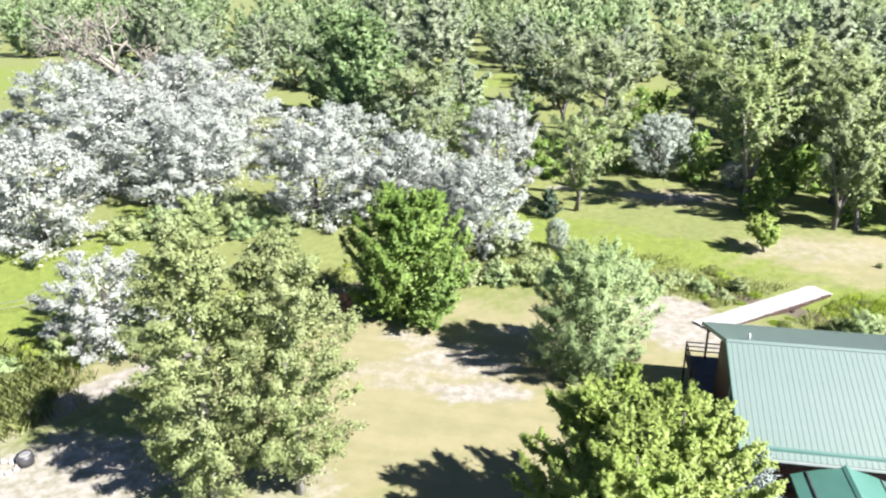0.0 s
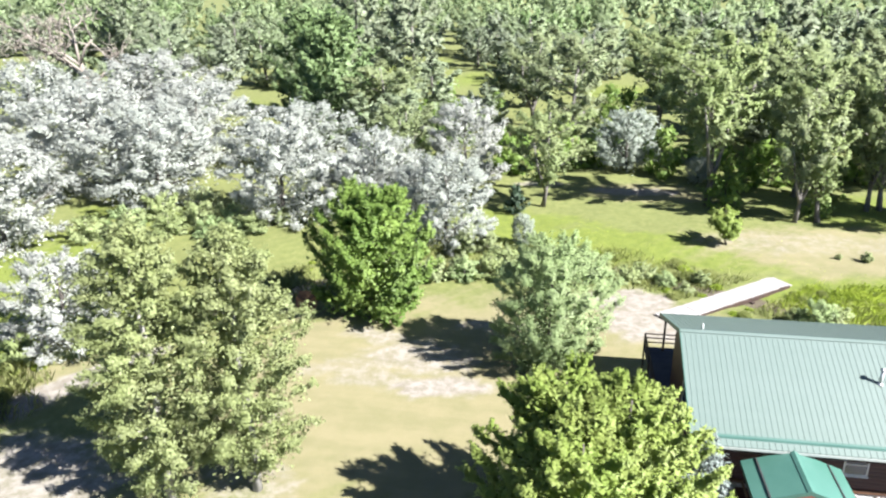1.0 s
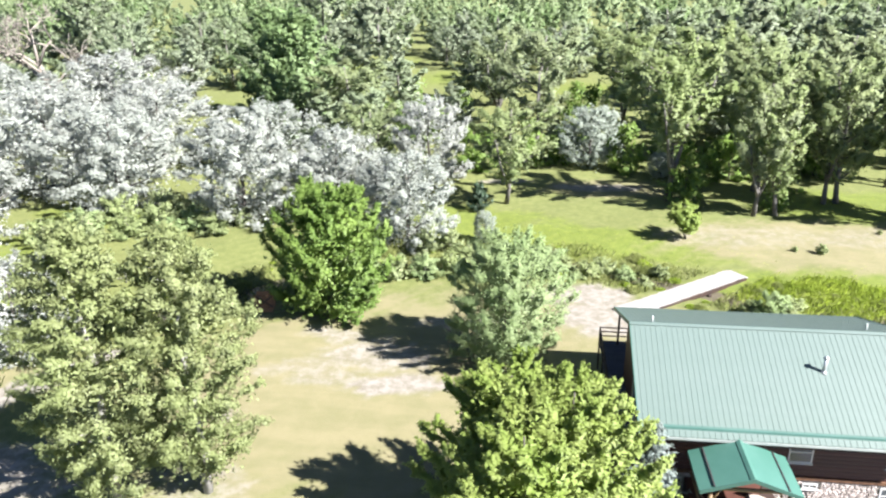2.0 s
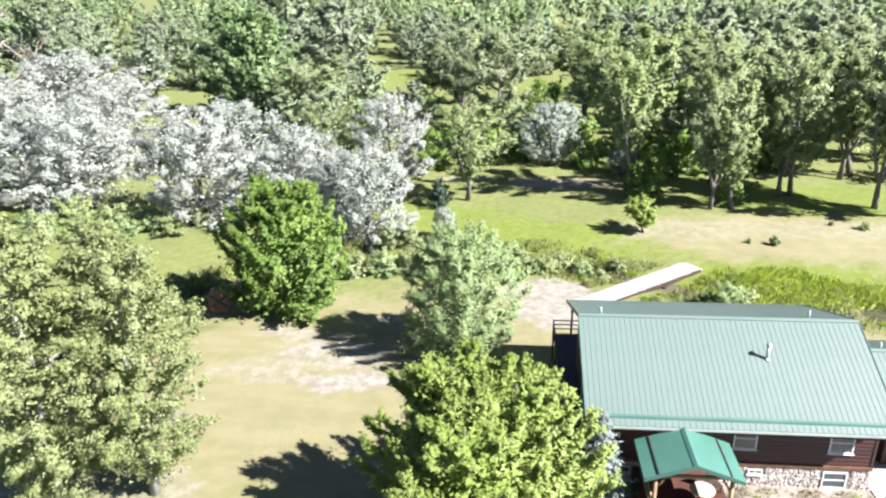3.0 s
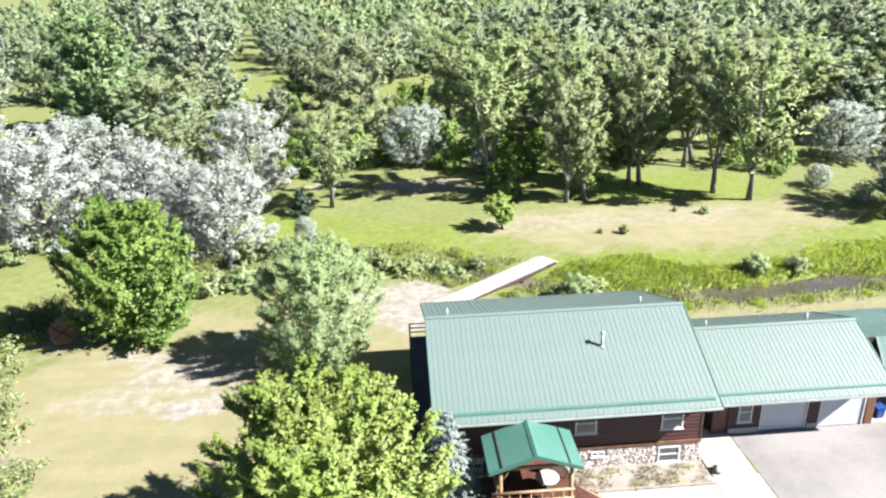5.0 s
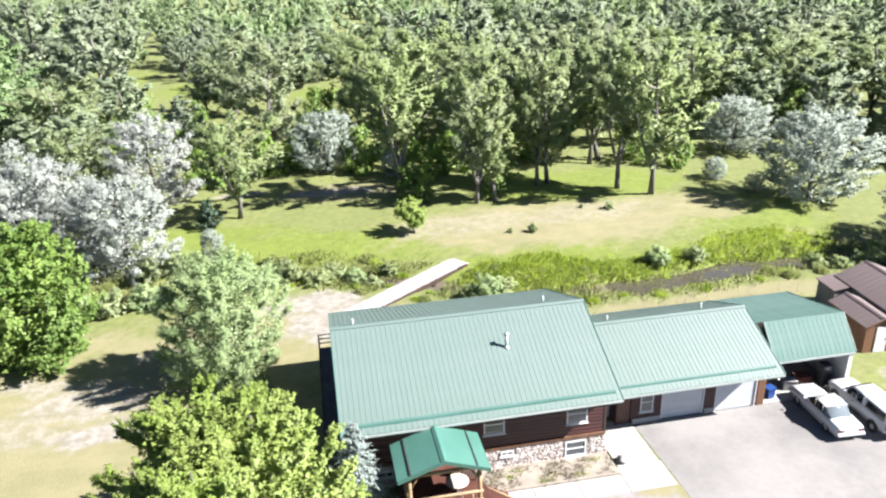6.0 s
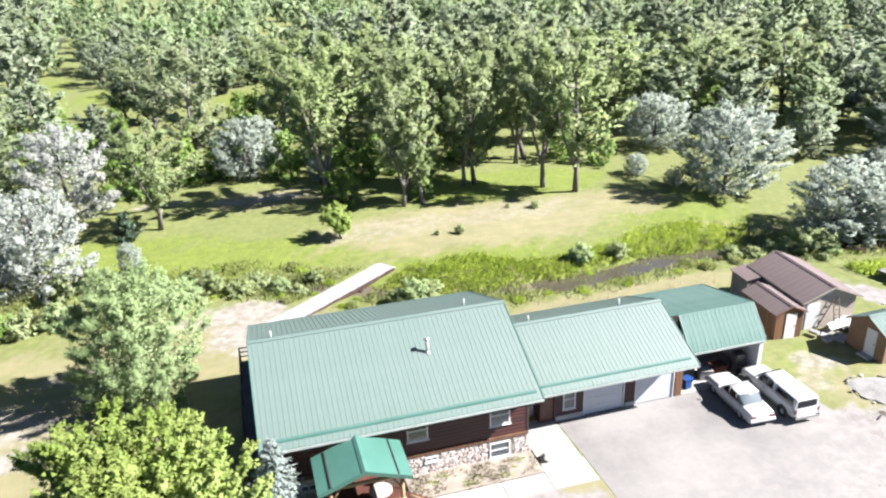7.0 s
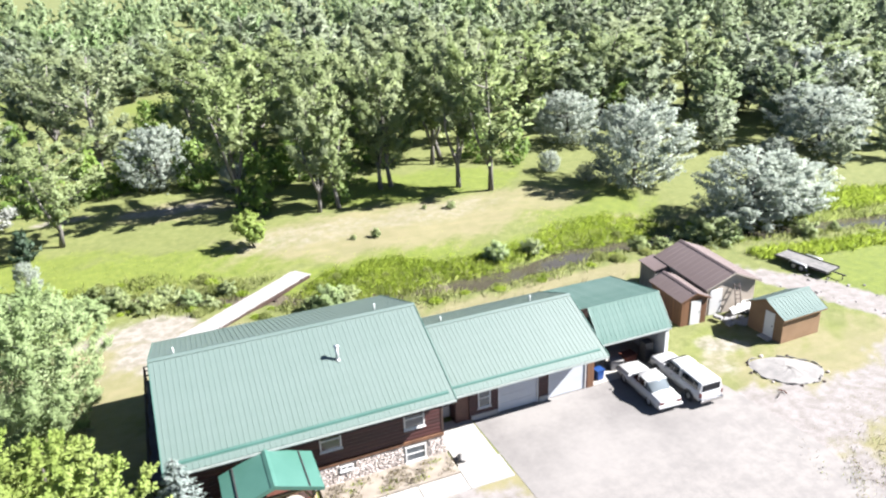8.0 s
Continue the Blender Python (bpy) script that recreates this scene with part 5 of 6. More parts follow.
def crown_growth(rg, h, h0, radius, boughs, sprigs, shape, lean, rise, plume, girth, leaves, inner, up, fork=0.45, even=0.6):
    """Boughs that reach from the stem to an uneven outline, leafy sprigs that stand off them, and the leaves along the sprigs.
    Gives the boughs (root, knee, tip), the leaves' places, facings and axes, and how much larger those deep inside are."""
    ph = rg.uniform(0, math.tau, 3)
    reach = []
    for i in range(boughs):
        f = ((i + rg.random()) / boughs) ** (0.75 if shape == "dome" else 0.9)
        a = i * 2.399 + rg.uniform(-0.5, 0.5)
        out = radius * profile(shape, f) * (1 + 0.16 * math.cos(2 * a + ph[0]) + 0.12 * math.cos(3 * a + ph[1] + 3 * f)) * rg.choice((0.7, 0.85, 0.92, 0.97, 1.0) if shape == "dome" else (0.35, 0.7, 0.82, 0.9, 0.95))
        out *= 1 - 0.5 * plume
        z = h * h0 + (h * (1 - h0) - 0.55 * plume * radius * (0.5 + rise)) * f
        zr = min(max(z - out * rg.uniform(0.4, 0.9) * (0.5 + rise), 0.04 * h), 0.93 * h)
        k = zr / h
        root = np.array((lean[0] * k, lean[1] * k, zr))
        tip = np.array((lean[0] * f + math.cos(a) * out, lean[1] * f + math.sin(a) * out, z))
        knee = 0.45 * root + 0.55 * tip + np.array((rg.normal() * 0.06 * out, rg.normal() * 0.06 * out, -0.10 * out * (rise - 0.3)))
        reach.append((root, knee, tip))
    B = np.array(reach)
    # sprigs
    n = boughs * sprigs
    b = np.repeat(np.arange(boughs), sprigs)
    t = (fork + (1 - fork) * rg.random((n, 1)) ** 0.7)
    p0 = (1 - t) ** 2 * B[b, 0] + 2 * t * (1 - t) * B[b, 1] + t ** 2 * B[b, 2]
    way = 2 * (1 - t) * (B[b, 1] - B[b, 0]) + 2 * t * (B[b, 2] - B[b, 1])
    way /= np.linalg.norm(way, axis=1, keepdims=True) + 1e-6
    way = way * np.array((1, 1, 0.6)) + 0.62 * rg.normal(size=(n, 3)) + np.array((0, 0, rise))
    way /= np.linalg.norm(way, axis=1, keepdims=True)
    size = plume * radius * rg.uniform(0.5, 1.25, size=n)
    p0 = p0 - way * size[:, None] * 0.25
    # leaves along the sprigs
    pick = rg.choice(n, size=leaves, p=size / size.sum())
    s = rg.random(leaves) ** 0.85
    across = rg.normal(size=(leaves, 3))
    across -= way[pick] * np.sum(across * way[pick], axis=1, keepdims=True)
    across /= np.linalg.norm(across, axis=1, keepdims=True) + 1e-6
    r = girth * size[pick] * (np.sin(math.pi * np.clip(0.12 + 0.86 * s, 0, 1)) ** 0.8) * np.sqrt(rg.random(leaves))
    pts = p0[pick] + way[pick] * (size[pick] * s)[:, None] + across * r[:, None]
    bulge = 0.55 * across + 0.45 * way[pick] + np.array((0, 0, up))
    facing = bulge + 0.5 * rg.normal(size=(leaves, 3))
    axis = way[pick] + 0.8 * across + 0.4 * rg.normal(size=(leaves, 3))
    # a share sits deep inside about the boughs, larger: fill added against see-through crowns
    deep = rg.random(leaves) < inner
    m = int(deep.sum())
    q, u = rg.integers(0, boughs, m), 0.25 + 0.5 * rg.random((m, 1))
    pts[deep] = (1 - u) ** 2 * B[q, 0] + 2 * u * (1 - u) * B[q, 1] + u ** 2 * B[q, 2] + rg.normal(size=(m, 3)) * 0.09 * radius
    pts[:, 2] = np.maximum(pts[:, 2], 0.06)
    heart = np.array((lean[0] * 0.6, lean[1] * 0.6, h * (0.4 + 0.3 * h0)))
    whole = (pts - heart) / np.array((radius, radius, h * (1 - h0) * 0.55))
    whole /= np.linalg.norm(whole, axis=1, keepdims=True) + 0.3
    bulge = (1.1 - even) * bulge + even * whole
    return B, pts, facing, axis, np.where(deep, 1.7, 1.0), bulge


def tree_pattern(name, label, seed, h, radius, leaves, leaf, mats, h0=0.1, boughs=40, sprigs=12, shape="round", rise=0.7, plume=0.34, girth=0.3, slim=0.6, up=0.35, trunk_r=0.2, lean=(0, 0), limbs=8, inner=0.14, group="", bend=0.3, forks=(), fork=0.45, even=0.6):
    """One tree, built at the origin: trunk, limbs that carry the crown, and a crown of single leaves on sprigs."""
    rg = np.random.default_rng(seed)
    B, pts, facing, axis, scale, bulge = crown_growth(rg, h, h0, radius, boughs, sprigs, shape, lean, rise, plume, girth, leaves, inner, up, fork, even)
    stem = [(0, 0, -0.15)]
    for f in (0.15, 0.35, 0.55, 0.75, 0.9):
        stem.append((lean[0] * f + rg.normal() * bend * 0.35, lean[1] * f + rg.normal() * bend * 0.35, h * f))
    t = thing(name, label, "tree" if h > 3.2 else "shrub", group)
    n = len(stem)
    part("trunk", tube(stem, [trunk_r * (1.3 if i == 0 else 1 - 0.75 * i / (n - 1)) for i in range(n)], 8), mats[1], t)
    for a, reach in forks:
        side = Vector((math.cos(a) * reach, math.sin(a) * reach, 0))
        part("limb", tube([Vector(stem[1]), Vector(stem[1]).lerp(Vector(stem[2]), 0.6) + side * 0.35, Vector(stem[2]) + side * 0.7 + Vector((0, 0, h * 0.06)), Vector(stem[3]) + side + Vector((0, 0, h * 0.1))], [trunk_r * 0.75, trunk_r * 0.65, trunk_r * 0.5, trunk_r * 0.2], 8), mats[1], t)
    for j in rg.permutation(boughs)[:limbs]:
        root, knee, tip = (Vector(q) for q in B[j])
        k = min(1, root.z / h)
        r = max(0.02, trunk_r * (1 - 0.7 * k) * 0.55)
        part("limb", tube([root, root.lerp(knee, 0.6), knee.lerp(tip, 0.35), tip], [r, r * 0.75, r * 0.5, r * 0.15], 6), mats[1], t)
    part("crown", leaf_mesh("crown", pts, facing, axis, leaf * scale, mats[0], rg, slim, bulge), mats[0], t)
    return t


def plant(pattern, x, y, s=1.0, tall=1.0, turn=0.0):
    m = pose(x, y, gz(x, y), 0, 0, turn) @ Matrix.Diagonal((s, s, s * tall, 1))
    if pattern.get("placed"):
        return copy_thing(pattern, m)
    pattern["placed"] = 1
    pattern.matrix_basis = m
    return pattern


# silver-leaved trees of the creek bank
silver = [tree_pattern("russian_olive", "silver-leaved russian olive tree on the creek bank", 11 + i, 10.0, 5.4, 30000, 0.17, (LEAF_SILVER, BARK), 0.0, 64, 34, "dome", 0.5, 0.17, 0.34, 0.65, 0.45, group="silver trees", inner=0.14, fork=0.74) for i in range(4)]
for i, (x, y, h, r) in enumerate([(-50.3, 54.5, 11.0, 7.2), (-62, 60, 9.5, 6.0), (-70.0, 86.4, 12.8, 9.0), (-42.8, 69.0, 10.9, 7.6), (-53, 73, 11, 7.0), (-80.4, 84, 6.5, 8.0), (-57.4, 94.8, 10.2, 7.1), (-45, 84, 10, 6.5), (-27.3, 65.6, 9.7, 5.0),
                                 (-31.4, 85, 9.0, 6.6), (-9.9, 61.8, 6.8, 3.1), (-13.5, 65, 6, 3.0), (-10.4, 79.3, 9.2, 4.2), (-21.6, 71, 6.4, 3.9), (-18, 67.5, 7.2, 3.4), (-33.3, 39.2, 6.8, 3.5), (-90, 68, 6.5, 7), (-75, 67, 8, 6.5)]):
    s = r / 5.4
    plant(silver[i % 4], x, y, s, h / 10.0 / s, 67 * i)
grey = [tree_pattern("russian_olive", "grey-green russian olive tree at the edge of the wood", 31 + i, 9.0, 5.0, 19000, 0.21, (LEAF_BLUEGREY, BARK), 0.08, 100, 16, "dome", 0.6, 0.18, 0.32, 0.62, 0.45, limbs=18, group="silver trees", inner=0.14, fork=0.66) for i in range(3)]
for i, (x, y, h, r) in enumerate([(8.4, 88.5, 7.6, 4.6), (16.2, 84, 3.2, 2.0), (57.0, 62.8, 9.6, 6.0), (60.2, 82.6, 8.4, 5.6), (53.4, 67, 5.5, 3.0), (60.0, 48.6, 7.0, 5.2), (64.8, 48.6, 6.4, 5.0), (77.5, 63.0, 7.6, 6.4), (85, 64, 7.5, 6), (51.6, 72.2, 3.0, 1.9), (99, 58, 9, 6.5), (97, 78, 10, 7), (-2.8, 61.9, 3.7, 1.4)]):
    s = r / 5.0
    plant(grey[i % 3], x, y, s, h / 9.0 / s, 83 * i + 20)

# cottonwoods over the meadow
cotton = [tree_pattern("cottonwood", "tall olive-green cottonwood with a bare leaning trunk", 51 + i, 16.0, 5.2, 17000, 0.3, (LEAF_COTTON, GREY_BARK), (0.42, 0.28, 0.36, 0.24)[i], 28, 34, "vase", 0.7, 0.2, 0.33, 0.6, 0.4, 0.27, (rl, 0.5), 18, 0.1, "cottonwoods", 0.8, fork=0.68, even=0.7, forks=((0.6 + i, 2.2), (3.4 + i, 2.6))[:2 - i % 2]) for i, rl in enumerate((1.6, -1.8, 0.6, 2.4))]
for i, (x, y, h, r) in enumerate([(39.5, 71.4, 16.5, 3.9), (42.3, 68.9, 16.8, 4.3), (31.5, 75.3, 15.3, 3.5), (32.9, 75.8, 15.7, 3.9), (40.5, 82.2, 15.4, 4.4), (42.2, 83.5, 15.0, 4.4), (23.4, 71.0, 13.6, 3.8), (25.6, 71.3, 14.0, 3.4), (15.8, 75.5, 16.4, 5.0), (20.4, 92, 16.0, 6.2), (25.6, 79.5, 16.1, 5.4),
                                 (1.6, 97, 16.5, 5.5), (30, 88, 16, 5.5), (36.5, 93, 16, 5.5), (-4, 112, 15.5, 6), (48, 90, 15, 5.2), (14, 104, 15, 6), (-1.3, 73.1, 10.9, 3.4), (-17.4, 78.3, 10.4, 4.2), (87, 112, 14.5, 7), (72, 92, 13.5, 6), (64, 100, 14, 6), (88, 92, 13, 6), (103, 80, 12, 7), (-24, 97, 12, 5.5), (54, 104, 15, 6)]):
    s = r / 4.1
    plant(cotton[i % 4], x, y, s, h / 16.0 / s, 71 * i)
dark = tree_pattern("cottonwood", "dense deep green poplar behind the silver trees", 71, 17.0, 7.0, 22000, 0.42, (LEAF_POPLAR, BARK), 0.02, 80, 18, "egg", 0.9, 0.16, 0.3, 0.6, 0.35, 0.35, group="cottonwoods")
woods = [tree_pattern("woodland_tree", "olive-green broadleaf tree of the dense wood", 81 + i, 13.5, 4.7, 5000, 0.43, (LEAF_WOODS if i < 4 else LEAF_GREYGREEN, GREY_BARK), (0.1, 0.2, 0.05, 0.15, 0.1)[i], 24, 26, ("dome", "vase", "dome", "vase", "dome")[i], 1.0, 0.22, 0.3, 0.65, 0.4, 0.24, limbs=5, inner=0.16, group="wood", bend=0.6, fork=0.62, even=0.8) for i in range(5)]
plant(dark, -31.2, 97.5, 1.1, 1.0, 0)
plant(dark, -41, 116, 1.0, 0.95, 200)
plant(woods[0], -18.5, 85.5, 0.95, 0.8, 40)
plant(woods[2], -33, 106, 1.0, 0.8, 140)
plant(woods[1], -24.5, 88, 0.85, 0.8, 220)

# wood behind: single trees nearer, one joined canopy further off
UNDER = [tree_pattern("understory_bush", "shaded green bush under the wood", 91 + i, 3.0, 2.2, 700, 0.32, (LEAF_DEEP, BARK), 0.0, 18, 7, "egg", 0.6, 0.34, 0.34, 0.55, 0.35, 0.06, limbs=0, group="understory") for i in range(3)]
clear = [(-112, 126, 16, 20), (-96, 108, 12, 12), (-29, 150, 6, 24), (-16, 134, 5, 18), (10, 128, 6, 16), (-35, 178, 10, 16), (-19, 152, 8, 10), (-132, 150, 34, 34), (-58, 123, 9, 9), (12, 143, 9, 10), (142, 227, 20, 15)]
placed = [(o.matrix_basis.translation.x, o.matrix_basis.translation.y) for o in scene.objects if o.get("category") == "tree"]
rw = random.Random(21)


def open_sky(x, y, f=1.0):
    return any(((x - a) / b / f) ** 2 + ((y - c) / d / f) ** 2 < 1 for a, c, b, d in clear)


count = 0
for _ in range(9000):
    y = 84 + 116 * rw.random()
    x = rw.uniform(-1.02, 1.15) * (y + 20) + 0.12 * y
    if y < 97 and -48 < x < 50 or open_sky(x, y) or y < 100 and x < -40 or y < 96 and x < 84:
        continue
    gap = 5.6 + 2.6 * rw.random()
    if any((x - a) ** 2 + (y - b) ** 2 < gap * gap for a, b in placed):
        continue
    placed.append((x, y))
    plant(woods[4 if rw.random() < 0.07 else rw.randrange(4)], x, y, rw.uniform(0.9, 1.45), rw.uniform(0.72, 1.0), rw.uniform(0, 360))
    count += 1
    if count >= 175:
        break


for i, (x, y, h) in enumerate([(82, 58, 6), (89, 57, 7), (95, 61, 9), (102, 57, 10), (75, 71, 9), (70.5, 79, 11), (80, 77, 11), (89, 73, 11), (98, 70, 11), (107, 75, 12), (67, 89, 12), (77, 88, 12), (87, 85, 12), (97, 89, 12), (109, 87, 12), (118, 80, 12), (112, 69, 10)]):
    plant(woods[i % 4], x, y, h / 11.0, 0.85, 77 * i)


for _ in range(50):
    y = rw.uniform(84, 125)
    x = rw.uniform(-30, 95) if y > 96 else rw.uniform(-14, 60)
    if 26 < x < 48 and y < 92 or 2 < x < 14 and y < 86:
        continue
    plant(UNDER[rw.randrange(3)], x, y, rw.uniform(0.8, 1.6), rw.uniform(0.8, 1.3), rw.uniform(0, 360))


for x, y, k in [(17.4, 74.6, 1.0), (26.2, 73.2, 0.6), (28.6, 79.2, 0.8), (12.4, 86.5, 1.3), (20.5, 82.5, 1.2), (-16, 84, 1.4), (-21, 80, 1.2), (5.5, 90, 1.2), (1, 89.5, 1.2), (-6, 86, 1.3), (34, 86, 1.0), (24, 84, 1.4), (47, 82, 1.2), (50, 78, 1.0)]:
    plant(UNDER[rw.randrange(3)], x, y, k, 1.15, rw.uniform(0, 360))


def canopy(seed, count, y0, y1, leaf, per, mat):
    """Far woods: many crowns of coarse leaves, joined in one mesh."""
    rg = np.random.default_rng(seed)
    grown, spots, tries = [], [], 0
    while len(spots) < count and tries < 6000:
        y = y0 + (y1 - y0) * rg.random() ** 1.2
        x = rg.uniform(-0.95, 1.3) * y
        if open_sky(x, y) or any((x - a) ** 2 + (y - b) ** 2 < 48 + 0.08 * y for a, b in spots):
            tries += 1
            continue
        spots.append((x, y))
        _, p, d, u, k, r = crown_growth(rg, rg.uniform(10.0, 16.0), 0.08, rg.uniform(4.5, 6.5), 20, 7, ("dome", "dome", "vase")[len(spots) % 3], (0, 0), 1.0, 0.26, 0.32, per, 0.16, 0.4, 0.55, 0.8)
        grown.append((p + np.array((x, y, gz(x, y))), d, u, leaf * k, r))
    p, d, u, k, r = (np.concatenate([g[i] for g in grown]) for i in range(5))
    return leaf_mesh("far_wood", p, d, u, k, mat, rg, 0.65, r)


for seed, n, y0, y1, leaf, per, mat in ((3, 220, 186, 330, 0.9, 800, LEAF_WOODS), (5, 45, 180, 320, 0.95, 950, LEAF_POPLAR), (4, 120, 310, 440, 1.7, 420, LEAF_WOODS)):
    ob = new("far_wood", canopy(seed, n, y0, y1, leaf, per, mat))
    tagged(ob, "continuous canopy of distant olive-green woodland", "woods", kind="stuff")

# dead tree above the silver bank
dead = thing("dead_tree", "bleached bare dead tree above the silver bank", "tree", m=pose(-71.8, 103, 0) @ Matrix.Scale(1.35, 4))
rg = np.random.default_rng(9)
bm = tube([(0, 0, -0.2), (-0.3, 0, 4), (-1.2, 0.2, 7.5)], [0.45, 0.36, 0.28], 8)


def bare_branch(p, way, length, r, depth):
    """A crooked dead branch that forks until its twigs are thin."""
    knee = p + way * length * 0.5 + Vector(rg.normal(size=3)) * 0.07 * length
    end = p + way * length + Vector(rg.normal(size=3)) * 0.08 * length
    tube([p, knee, end], [r, r * 0.8, r * 0.6], 5, bm)
    if depth == 0:
        return
    for k in range(3):
        turn = (way + 0.75 * Vector(rg.normal(size=3)) + Vector((0, 0, 0.12))).normalized()
        bare_branch(knee.lerp(end, (k + 1) / 3), turn, length * rg.uniform(0.55, 0.8), max(0.035, r * 0.55), depth - 1)


for z, way in ((4.5, (0.7, -0.2, 0.7)), (5.5, (-0.8, 0.1, 0.6)), (6.5, (-0.5, -0.4, 0.9)), (7.3, (-0.2, 0.2, 1.0)), (7.4, (0.5, 0.1, 0.9)), (7.4, (-0.9, 0.0, 0.35))):
    bare_branch(Vector((-0.3 - 0.26 * (z - 4), 0, z)), Vector(way).normalized(), 3.6, 0.2, 4)
part("trunk", bm, DEAD_WOOD, dead)

# yard trees
maple_fg = tree_pattern("maple_tree", "bright green young maple beside the house", 101, 9.6, 3.7, 92000, 0.12, (LEAF_MAPLE, BARK), 0.0, 100, 22, "dome", 1.1, 0.2, 0.2, 0.75, 0.5, 0.14, limbs=12, group="maples by the house", fork=0.62)
plant(maple_fg, 0.9, 25.0, 1.08, 0.92, 40)
plant(maple_fg, 3.3, 23.6, 0.95, 1.08, 190)
plant(maple_fg, 1.5, 20.9, 0.98, 1.02, 300)
maple_mid = tree_pattern("maple_tree", "dense deep green maple at the edge of the lawn", 102, 10.6, 5.0, 64000, 0.18, (LEAF_DEEP, BARK), 0.0, 100, 18, "dome", 1.0, 0.19, 0.22, 0.75, 0.5, limbs=8)
plant(maple_mid, -13.1, 46.4, 1.0, 1.0, 10)
willow = tree_pattern("willow_tree", "rounded grey-green willow on the dry lawn", 103, 9.0, 3.8, 120000, 0.125, (LEAF_WILLOW, BARK), 0.0, 130, 30, "dome", 0.75, 0.19, 0.22, 0.4, 0.4, limbs=8, fork=0.72, even=0.75)
plant(willow, 0.1, 40.6, 1.05, 0.97, 80)
birch = tree_pattern("birch_tree", "tall airy birch with a white trunk on the lawn", 104, 15.0, 3.8, 100000, 0.115, (LEAF_BIRCH, PALE_BARK), 0.12, 130, 22, "egg", 0.3, 0.19, 0.3, 0.6, 0.3, limbs=14, inner=0.1, group="birches")
plant(birch, -14.1, 26.5, 0.95, 1.0, 0)
plant(birch, -18.0, 25.2, 1.12, 0.92, 150)
treelet = tree_pattern("apple_tree", "small round green tree alone on the meadow", 105, 3.7, 2.0, 7000, 0.19, (LEAF_MAPLE, BARK), 0.34, 26, 8, "round", 0.6, 0.34, 0.32, 0.6, 0.4, 0.09, (-0.7, 0), 6)
plant(treelet, 15.7, 64.0)
juniper = tree_pattern("juniper", "dark dense juniper beside the creek", 106, 3.3, 1.5, 6000, 0.2, (NEEDLE_DARK, BARK), 0.03, 30, 8, "tall", 0.9, 0.34, 0.3, 0.35, 0.3, 0.1, limbs=0)
plant(juniper, -4.1, 70.3)


def spruce(x, y, h, r, seed):
    """A blue spruce: whorls of drooping boughs set with needle tufts."""
    rg = np.random.default_rng(seed)
    t = thing("blue_spruce", "narrow blue-grey spruce against the house front", "tree", m=pose(x, y, gz(x, y)))
    part("trunk", tube([(0, 0, -0.1), (0, 0, h * 0.6), (0, 0, h)], [0.11, 0.06, 0.015], 8), BARK, t)
    pts, out = [], []
    for i in range(26):
        f = i / 26
        z, rad = 0.25 + (h - 0.3) * f, r * (1 - f) ** 0.8 + 0.08
        n = max(5, int(13 * (1 - f)))
        for j in range(n):
            a = (j + 0.5 * (i % 2) + rg.uniform(-0.2, 0.2)) * math.tau / n
            L = rad * rg.uniform(0.75, 1.1)
            for s in np.linspace(0.15, 1, 16):
                for q in range(2):
                    pts.append((math.cos(a) * L * s + rg.normal() * 0.05, math.sin(a) * L * s + rg.normal() * 0.05, z - 0.18 * L * s + 0.12 * L * s * s + rg.normal() * 0.04))
                    out.append((math.cos(a) * 0.5, math.sin(a) * 0.5, 0.8))
    pts, out = np.array(pts), np.array(out)
    part("crown", leaf_mesh("crown", pts, out + 0.5 * rg.normal(size=out.shape), out * np.array((1, 1, -0.2)) + 0.3 * rg.normal(size=out.shape), 0.19, NEEDLE, rg, 0.35), NEEDLE, t)


spruce(7.25, 26.7, 5.7, 2.1, 7)

